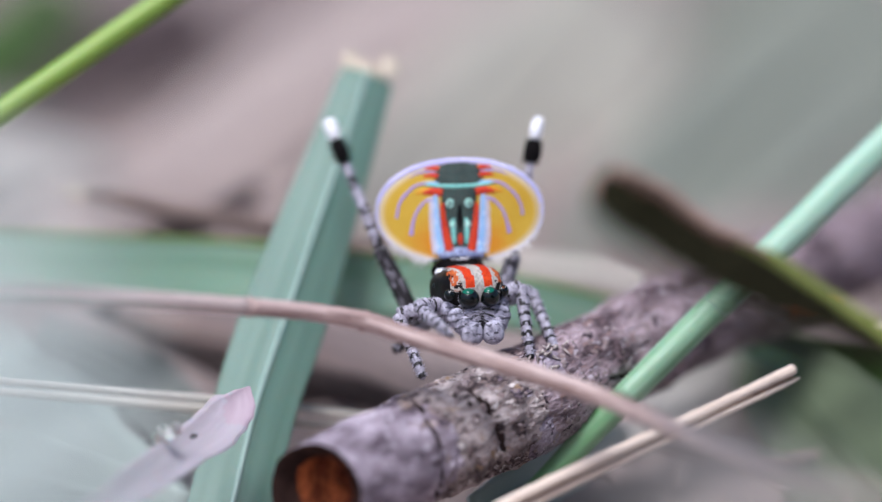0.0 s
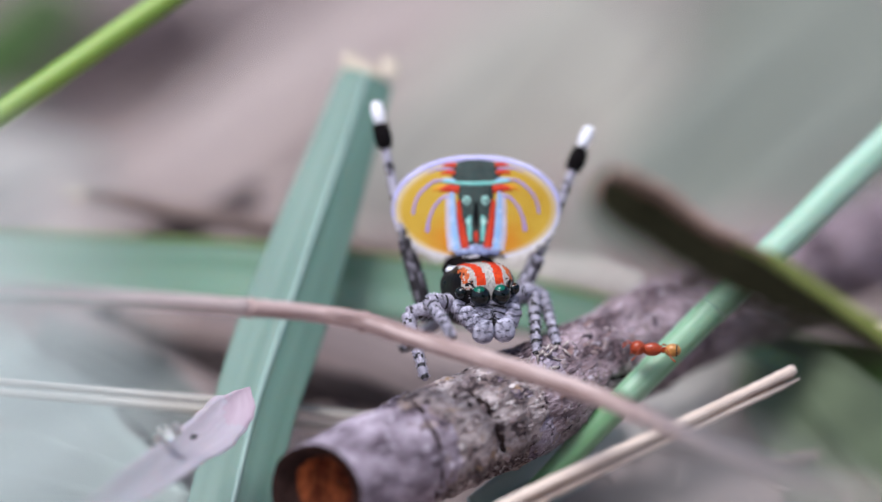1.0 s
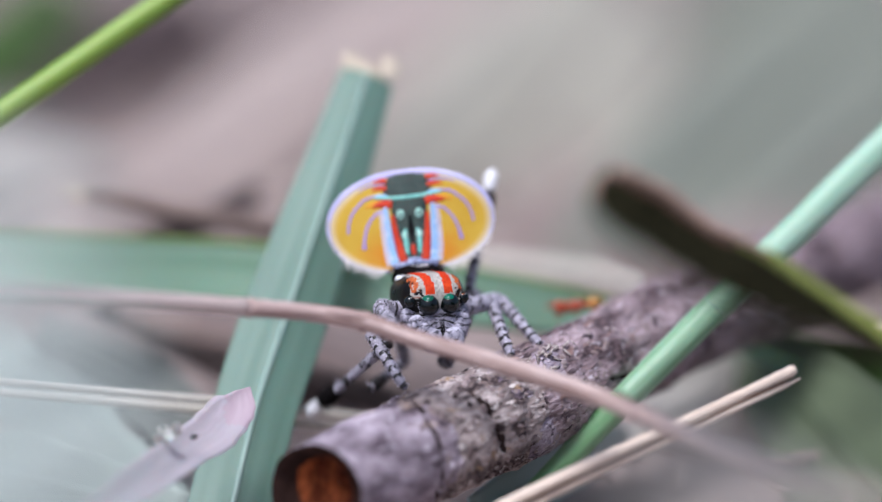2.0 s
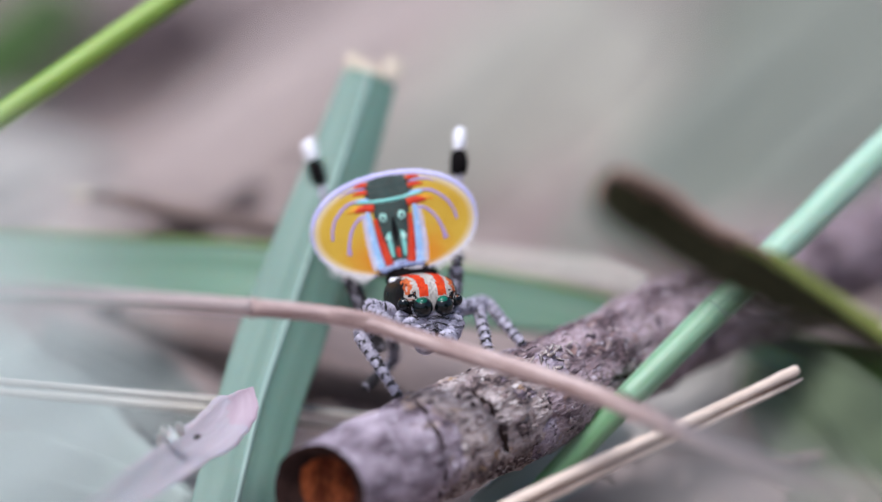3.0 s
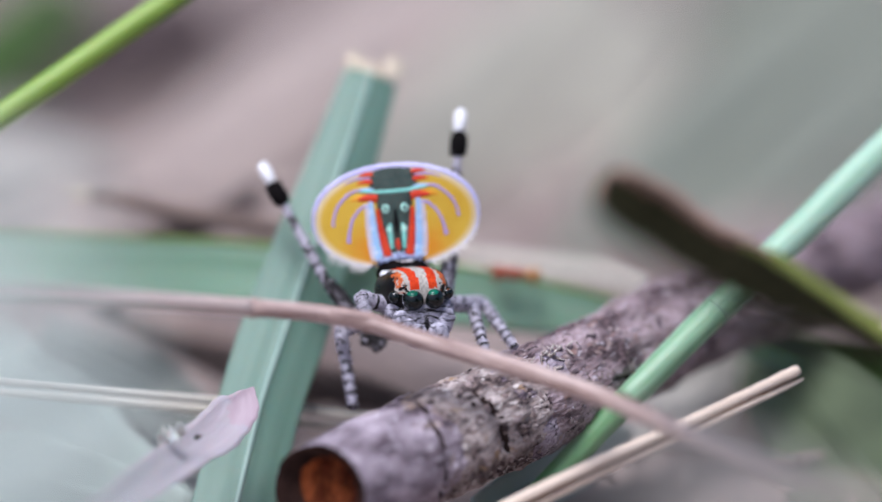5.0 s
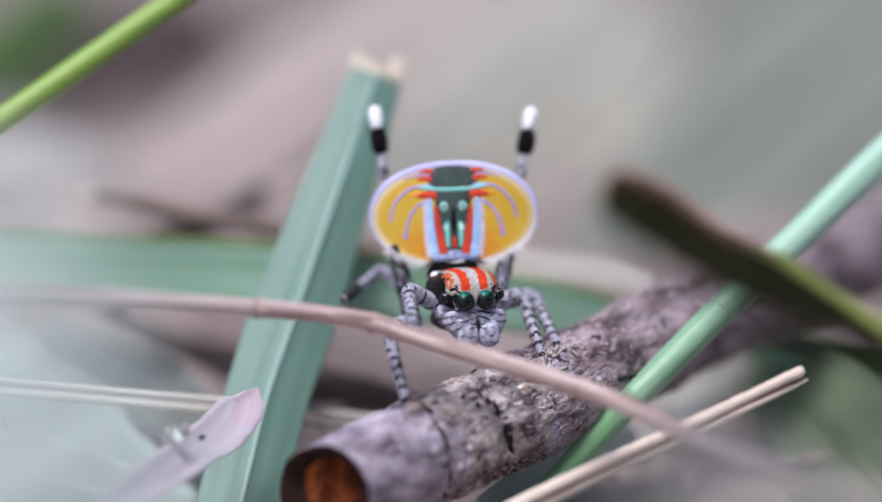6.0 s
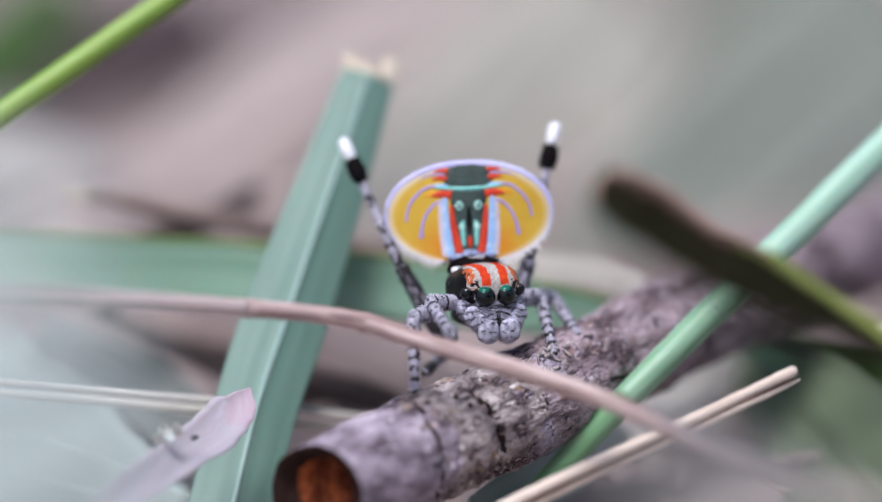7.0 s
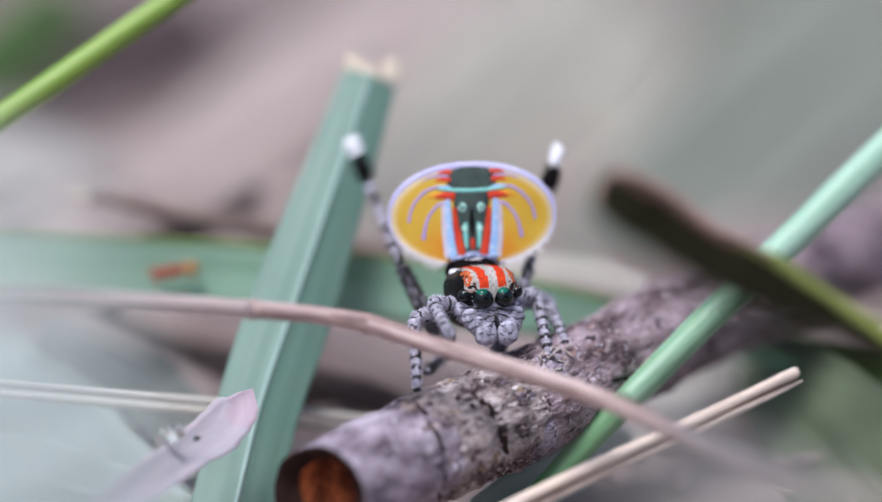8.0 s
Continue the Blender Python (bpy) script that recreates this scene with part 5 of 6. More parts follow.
def build_spider():
    spider = thing("jumping_spider", st((0.6, 0, -1)), "small jumping spider with raised golden fan dancing on a twig", "spider")
    rnd = random.Random(3)
    bm = bmesh.new()
    ellipsoid(bm, (0, 0.15, -0.05), (0.93, 1.12, 0.64), 130, 90, 2.7)
    for f in bm.faces:
        c = f.calc_center_median() / MM
        j = 0.03 * noise.noise(c * 7) + 0.012 * noise.noise(c * 25)
        x = abs(c.x) + j
        on_top = c.z + 0.5 * j > 0.02 and c.y < 0.55
        f.material_index = 1
        if c.z < -0.05 + j and c.y > -0.72 or x > 0.60 and c.y > -0.66 or x > 0.48 and c.y > 0.0 or c.y > 0.54 + j:
            f.material_index = 0
        if x > 0.46 and c.y < -0.45 and c.z < 0.14 and noise.noise(c * 8 + Vector((4, 0, 0))) > -0.12:
            f.material_index = 0
        if on_top and 0.15 < x - 0.06 * (c.y + 0.7) < 0.40:
            f.material_index = 2
        if c.z > 0.06 and 0.52 < x < 0.72 and -0.80 < c.y < -0.30 + 3 * j and noise.noise(c * 11) > -0.25:
            f.material_index = 3
    part("carapace", bm, [BLACK_SKIN, GREY_HAIR, RED_HAIR, ORANGE_HAIR], spider, "grey-haired carapace with two red-orange stripes", local=True)
    bm = bmesh.new()
    for i in range(800):
        x, y = rnd.uniform(-0.80, 0.80), rnd.uniform(-0.9, 0.55)
        z = -0.05 + 0.64 * max(0.0, 1 - abs(x / 0.93) ** 2.7 - abs((y - 0.15) / 1.12) ** 2.7) ** (1 / 2.7)
        k = 1 if 0.15 < abs(x) - 0.06 * (y + 0.7) < 0.40 else 0
        k = 2 if abs(x) > 0.55 and y > -0.5 or y > 0.5 else k
        k = 3 if 0.50 < abs(x) < 0.74 and y < -0.4 else k
        hair(bm, Vector((x, y, z - 0.02)) * MM, Vector((rnd.uniform(-0.12, 0.12), rnd.uniform(-1.2, -0.4), 0.55)), rnd.uniform(0.05, 0.10) * MM, 0.011 * MM, k)
    part("carapace_hair", bm, [GREY_HAIR, RED_HAIR, BLACK_HAIR, ORANGE_HAIR], spider, "short grey and red hairs", "stuff", local=True)
    bm = bmesh.new()
    ellipsoid(bm, (-0.66, 0.40, 0.44), (0.12, 0.24, 0.10), 14, 10)
    for i in range(70):
        f = rnd.uniform(-0.22, 0.22)
        hair(bm, Vector((-0.60 + rnd.uniform(-0.06, 0.06), 0.42 + f, 0.50)) * MM, Vector((rnd.uniform(-0.6, 0.3), -0.8, 0.5)), rnd.uniform(0.06, 0.14) * MM, 0.012 * MM)
    part("white_patch", bm, BRUSH_WHITE, spider, "white hair patch", local=True)
    bm = bmesh.new()
    for i in range(60):
        hair(bm, Vector((0.14 + rnd.gauss(0, 0.09), 0.78 + rnd.uniform(-0.05, 0.05), 0.70 + rnd.uniform(0, 0.06))) * MM, Vector((rnd.uniform(-0.9, 0.9), -0.6, 0.3)), rnd.uniform(0.08, 0.18) * MM, 0.02 * MM)
    part("white_patch", bm, BRUSH_WHITE, spider, "white hair patch", local=True)
    bm = bmesh.new()
    ellipsoid(bm, (0, 0.5, -0.75), (0.80, 0.95, 0.40), 28, 18)
    part("underside", bm, LEG_DARK, spider, "dark hairy underside", local=True)
    bm = bmesh.new()
    ellipsoid(bm, (0.10, 1.02, 0.45), (0.78, 0.44, 0.38), 24, 16)
    for i in range(200):
        x = rnd.uniform(-0.62, 0.80)
        hair(bm, Vector((x, rnd.uniform(0.75, 1.0), rnd.uniform(0.5, 0.72))) * MM, Vector((rnd.uniform(-0.5, 0.5), -0.5, 0.7)), rnd.uniform(0.1, 0.2) * MM, 0.016 * MM)
    part("waist", bm, BLACK_HAIR, spider, "narrow dark waist", local=True)
    for x, y, z, r, nm in ((-0.295, -0.86, -0.29, 0.285, "large_eye"), (0.295, -0.86, -0.29, 0.285, "large_eye"), (-0.76, -0.66, -0.16, 0.17, "small_eye"), (0.76, -0.66, -0.16, 0.17, "small_eye"), (-0.86, 0.2, 0.1, 0.10, "small_eye"), (0.86, 0.2, 0.1, 0.10, "small_eye")):
        bm = bmesh.new()
        ellipsoid(bm, (x, y, z), (r, r, r), 28, 20)
        eye = part(nm, bm, EYE_GLASS, spider, "glossy black eye", local=True)
        if nm == "large_eye":
            bm = bmesh.new()
            ellipsoid(bm, (x - 0.02, y - 0.022, z + 0.108), (r * 0.74, r * 0.82, r * 0.62), 24, 16)
            part("green_sheen", bm, EYE_GREEN, eye, "green sheen on the upper eye", local=True)
            bm = bmesh.new()
            for i in range(90):
                a = rnd.uniform(0, 6.28)
                d = Vector((math.cos(a), 0, math.sin(a)))
                hair(bm, Vector((x, y + 0.06, z)) * MM + d * 0.27 * MM, d * 0.7 + Vector((0, -0.6, 0)), rnd.uniform(0.05, 0.1) * MM, 0.014 * MM)
            part("eye_ring", bm, WHITE_HAIR, eye, "ring of pale hairs", "stuff", local=True)
    # the face below the eyes, the mouthparts and the hairy feelers
    bm = bmesh.new()
    ellipsoid(bm, (0, -0.55, -0.75), (0.80, 0.40, 0.46), 24, 16, mat=2)
    for i in range(1700):
        a, b = rnd.uniform(-1.5, 1.5), rnd.uniform(-1.2, 0.9)
        d = Vector((math.sin(a) * math.cos(b), -math.cos(a) * math.cos(b), math.sin(b)))
        s = math.copysign(1, d.x)
        if abs(d.x) < 0.04:
            continue
        streak = streaked(0.78 * d.x, 0.45 * d.z)
        hair(bm, Vector((0.78 * d.x, -0.55 + 0.39 * d.y, -0.75 + 0.45 * d.z)) * MM, d * 0.4 + Vector((-0.7 * s + rnd.uniform(-0.2, 0.2), -0.15, -0.35)), rnd.uniform(0.14, 0.28) * MM, 0.016 * MM, 2 if streak else 1)
    part("face", bm, [LEG_GREY, WHITE_HAIR, LEG_DARK], spider, "face of white hairs with dark streaks", local=True)
    bm = bmesh.new()
    ellipsoid(bm, (0, -0.84, -0.92), (0.50, 0.20, 0.38), 60, 40)
    for f in bm.faces:
        c = f.calc_center_median() / MM
        if abs(c.x) < 0.05 or streaked(c.x, c.z + 0.2, 0.62):
            f.material_index = 2
    for i in range(900):
        a, b = rnd.uniform(-1.5, 1.5), rnd.uniform(-1.2, 1.2)
        d = Vector((math.sin(a) * math.cos(b), -math.cos(a) * math.cos(b), math.sin(b)))
        x, z = 0.49 * d.x, 0.37 * d.z
        streak = abs(x) < 0.06 or streaked(x, z - 0.72, 0.62)
        hair(bm, Vector((x, -0.84 + 0.19 * d.y, -0.92 + z)) * MM, d * 0.3 + Vector((math.copysign(0.6, x), -0.15, -0.5)), rnd.uniform(0.06, 0.12) * MM, 0.010 * MM, 2 if streak else 1)
    part("lower_face", bm, [PALE_HAIR, WHITE_HAIR, LEG_DARK], spider, "white-haired lower face with dark streaks", local=True)
    for s in (-1, 1):
        bm = bmesh.new()
        segs = ((0.74, -0.42, -0.58, 0.24, 0.22, 0.27, 420, 0.13, 0.62), (0.63, -0.74, -0.80, 0.27, 0.21, 0.27, 460, 0.10, 0.60), (0.46, -0.86, -1.00, 0.31, 0.20, 0.26, 520, 0.07, 0.74), (0.305, -0.93, -1.24, 0.30, 0.26, 0.32, 700, 0.06, 0.92))
        for x, y, z, rx, ry, rz, count, long, least in segs:
            first = len(bm.faces)
            ellipsoid(bm, (s * x, y, z), (rx, ry, rz), 48, 36, 2.7 if long < 0.065 else 2.0)
            bm.faces.ensure_lookup_table()
            for f in bm.faces[first:]:
                c = f.calc_center_median() / MM
                if streaked(c.x, c.z - 0.35 * abs(c.x), least):
                    f.material_index = 2
            for i in range(count):
                a, b = rnd.uniform(0, 6.28), rnd.uniform(-1.4, 1.4)
                d = Vector((math.cos(a) * math.cos(b), math.sin(a) * math.cos(b), math.sin(b)))
                root = Vector((s * x + rx * d.x, y + ry * d.y, z + rz * d.z))
                streak = streaked(root.x, root.z - 0.35 * abs(root.x), least)
                hair(bm, root * MM, d * 0.45 + Vector((-s * 0.35 + rnd.uniform(-0.3, 0.3), -0.1, -0.6)), long * rnd.uniform(0.6, 1.2) * MM, 0.010 * MM, 2 if streak else 1)
        part("feeler", bm, [PALE_HAIR, WHITE_HAIR, DUSKY_HAIR], spider, "stubby feeler, white-haired with dark streaks", local=True)
    abdomen = build_abdomen(spider)
    build_legs(spider)
    return spider, abdomen


SPIDER, ABDOMEN = build_spider()


# ---- the ant ----
def build_ant():
    small = Matrix.Scale(0.80, 4)
    ant = thing("ant", st((7, 0, -2.5)), "small reddish-orange ant walking over twig and leaf", "ant")
    for nm, c, r, mat_, lab in (("head", (-0.62, 0, 0.32), (0.27, 0.25, 0.26), ANT_RED, ""), ("thorax", (-0.12, 0, 0.29), (0.36, 0.20, 0.23), ANT_RED, ""), ("waist_node", (0.26, 0, 0.27), (0.07, 0.07, 0.12), ANT_RED, ""), ("gaster", (0.58, 0, 0.28), (0.29, 0.22, 0.23), ANT_AMBER, "amber rounded hind body")):
        bm = bmesh.new()
        ellipsoid(bm, c, r, 18, 12)
        bm.transform(small)
        part(nm, bm, mat_, ant, lab, local=True)
    bm = bmesh.new()
    ellipsoid(bm, (0.70, 0, 0.28), (0.08, 0.208, 0.218), 18, 12)
    bm.transform(small)
    part("gaster_band", bm, LEG_DARK, ant, "dark band round the hind body", local=True)
    for s in (-1, 1):
        for x, sw in ((-0.3, -0.45), (-0.12, 0.05), (0.06, 0.5)):
            bm = bmesh.new()
            pts = [Vector((x, s * 0.1, 0.22)), Vector((x + sw * 0.5, s * 0.38, 0.42)), Vector((x + sw * 0.9, s * 0.58, 0.12)), Vector((x + sw * 1.2, s * 0.66, 0.0))]
            path = [Vector(q) for q in spline([tuple(p) for p in pts], 4)]
            rings = [[(p + Vector((0, 0.035 * math.cos(a), 0.035 * math.sin(a)))) * MM for a in (0, 1.05, 2.1, 3.14, 4.2, 5.24)] for p in path]
            skin(bm, rings)
            bm.transform(small)
            part("leg", bm, ANT_RED, ant, local=True)
        bm = bmesh.new()
        path = [Vector(q) for q in spline([(-0.78, s * 0.08, 0.36), (-0.92, s * 0.2, 0.52), (-1.15, s * 0.24, 0.36)], 4)]
        skin(bm, [[(p + Vector((0, 0.025 * math.cos(a), 0.025 * math.sin(a)))) * MM for a in (0, 1.26, 2.5, 3.8, 5.0)] for p in path])
        bm.transform(small)
        part("antenna", bm, ANT_RED, ant, local=True)
    return ant


ANT = build_ant()

# ---- what moves, and when ----
# the spider's body: (seconds, across, up, lean of the fan in degrees)
BODY_START = [(0, 0.74, -0.98, -4.38), (0.1, 0.73, -0.98, -9.56), (0.2, 0.77, -0.98, -8.71), (0.3, 0.72, -0.98, -6.99), (0.4, 0.72, -0.97, -7.85), (0.5, 0.72, -0.97, -1.75), (0.6, 0.83, -0.96, -3.51), (0.7, 1.12, -0.94, -4.38), (0.8, 1.11, -0.93, -1.75), (0.9, 1.09, -0.92, -3.51), (1, 1.04, -0.9, -1.75), (1.1, 0.99, -0.9, -0.88), (1.2, 1.03, -0.9, -2.63), (1.3, 0.99, -0.9, -1.75), (1.4, 0.96, -0.9, -1.75), (1.5, 0.06, -0.98, -15.41), (1.6, -0.33, -1.04, -16.23), (1.7, -0.28, -1.1, -14.6)]
BODY_MIDDLE = [(2.2, -0.42, -1.15, -13.77), (2.8, -0.52, -1.2, -13.77), (2.9, -0.61, -1.2, -16.0), (3, -0.61, -1.2, -24.0), (3.1, -0.4, -1.2, -9.56), (3.2, -0.41, -1.21, -9.56), (3.3, -0.42, -1.21, -9.56), (3.4, -0.42, -1.21, -9.56), (3.5, -0.43, -1.22, -11.26), (3.6, -0.47, -1.22, -10.42), (3.7, -0.47, -1.23, -10.42), (3.8, -0.51, -1.23, -9.56), (3.9, -0.55, -1.24, -10.42), (4, -0.51, -1.25, -9.56), (4.1, -0.59, -1.22, -11.26), (4.2, -0.8, -1.2, -12.1), (4.3, -0.88, -1.18, -8.71), (4.4, -0.96, -1.16, -8.71), (4.5, -1.05, -1.14, -9.56), (4.6, -1.15, -1.07, -9.56), (4.7, -1.21, -1.01, -12.1)]
BODY_END = [(5.2, -0.53, -1.02, -11.26), (5.8, 0.06, -1.04, -9.56), (5.9, 0.2, -1.03, -8.71), (6, 0.39, -1.02, -5.25), (6.1, 0.7, -0.99, -10.42), (6.2, 0.71, -0.96, -1.75), (6.3, 0.76, -0.93, -3.51), (6.4, 1.03, -0.9, -7.85), (6.5, 1.12, -0.88, -5.25), (6.6, 1.51, -0.88, -12.1), (6.7, 1.38, -0.88, -4.38), (6.8, 1.39, -0.89, -6.12), (6.9, 1.27, -0.89, -6.99), (7, 1.16, -0.89, -6.12), (7.1, 1.1, -0.91, -11.26), (7.2, 1.03, -0.92, -9.56), (7.3, 0.97, -0.93, -8.71), (7.4, 0.95, -0.95, -7.85), (7.5, 0.93, -0.96, -7.85), (7.6, 0.97, -0.95, -9.56), (7.7, 0.88, -0.95, -9.56), (7.8, 0.96, -0.94, -7.85), (7.9, 1, -0.93, -4.38), (8, 1.04, -0.92, -4.38)]
# white tips of the two waving legs: (seconds, left across, left up, right across, right up)
WAVE_START = [(0, -3.17, 3.72, 2.73, 3.77), (0.1, -2.09, 4.07, 2.78, 4.12), (0.2, -3.17, 3.81, 3.17, 3.82), (0.3, -3.13, 3.85, 3.25, 3.82), (0.4, -3.13, 3.77, 3.25, 3.78), (0.5, -2, 4.03, 2.82, 4.17), (0.6, -0.7, 4.2, 2.95, 4.12), (0.7, -0.05, 4.21, 2.86, 4.21), (0.8, -1.74, 4.21, 4.12, 3.56), (0.9, -1.78, 4.21, 4.12, 3.57), (1, -1.83, 4.21, 4.16, 3.52), (1.1, -1.83, 4.21, 4.08, 3.53), (1.2, -1.83, 4.17, 4.16, 3.53), (1.3, -1.86, 4.17, 4.13, 3.53), (1.4, -1.85, 4.04, 4.14, 3.36), (1.5, -1.84, -4.98, 1.12, 2.84), (1.6, -1.89, -5.02, 1.76, 1.72), (1.7, -1.94, -5.06, 1.71, 1.72)]
WAVE_MIDDLE = [(2.2, -3.85, -1.43, 1.19, 2.81), (2.8, -5.41, 2.05, 0.54, 3.8), (2.9, -5.68, 1.62, 0.7, 3.63), (3, -3.83, 3.18, 0.43, 3.5), (3.1, -2.53, 3.65, 0.26, 3.93), (3.2, -3.35, 3.65, 0.91, 3.71), (3.3, -3.44, 3.57, 0.91, 3.71), (3.4, -3.48, 3.48, 0.91, 3.67), (3.5, -5.73, 1.88, 1.34, 3.15), (3.6, -3.82, 3.18, 1.26, 3.37), (3.7, -3.85, 3.23, 1.27, 3.42), (3.8, -3.85, 3.23, 1.24, 3.38), (3.9, -4.53, 2.71, 1.42, 3.21), (4, -4.09, 3.02, 0.91, 3.38), (4.1, -6.03, -3.74, 1.46, 2.73), (4.2, -6.03, -3.66, -0.01, 3.38), (4.3, -6.12, -3.79, 0.67, 2.86), (4.4, -6.04, -3.75, 1.06, 2.55), (4.5, -6.04, -3.71, 1.1, 3.16), (4.6, -6.04, -3.62, 1.36, 2.73), (4.7, -6.41, 1.67, 0.06, 3.89)]
WAVE_END = [(5.2, -4.62, 2.98, 0.85, 4.03), (5.8, -2.93, 4.15, 1.59, 4.17), (5.9, -3.83, 3.33, 2.72, 3.35), (6, -2.1, 4.11, 2.29, 4.08), (6.1, -1.66, 4.11, 1.9, 4.17), (6.2, -1.97, 4.24, 2.86, 3.95), (6.3, -2.01, 4.24, 2.94, 3.95), (6.4, -2.09, 3.55, 2.73, 3.26), (6.5, -1.14, 4.11, 2.86, 3.91), (6.6, -0.3, 4.11, 1.67, 4.17), (6.7, -1.1, 4.02, 2.98, 4.0), (6.8, -2.03, 3.63, 3.65, 3.13), (6.9, -0.36, 4.2, 1.43, 4.39)]
WAVE_LAST = [(7, -2.8, 3.2, 3.19, 3.65), (7.1, -1.55, 3.85, 1.84, 4.26), (7.2, -2.04, 3.68, 2.35, 4.04), (7.3, -2.05, 3.77, 2.33, 4.04), (7.4, -2.07, 3.77, 2.32, 4.05), (7.5, -2.08, 3.77, 2.27, 4.05), (7.6, -0.65, 4.04, 0.84, 4.36), (7.7, -2.29, 3.69, 2.44, 3.93), (7.8, -2.81, 3.14, 2.79, 3.28), (7.9, -0.69, 4.0, 2.53, 4.11), (8, -2.64, 3.31, 3.22, 3.08)]
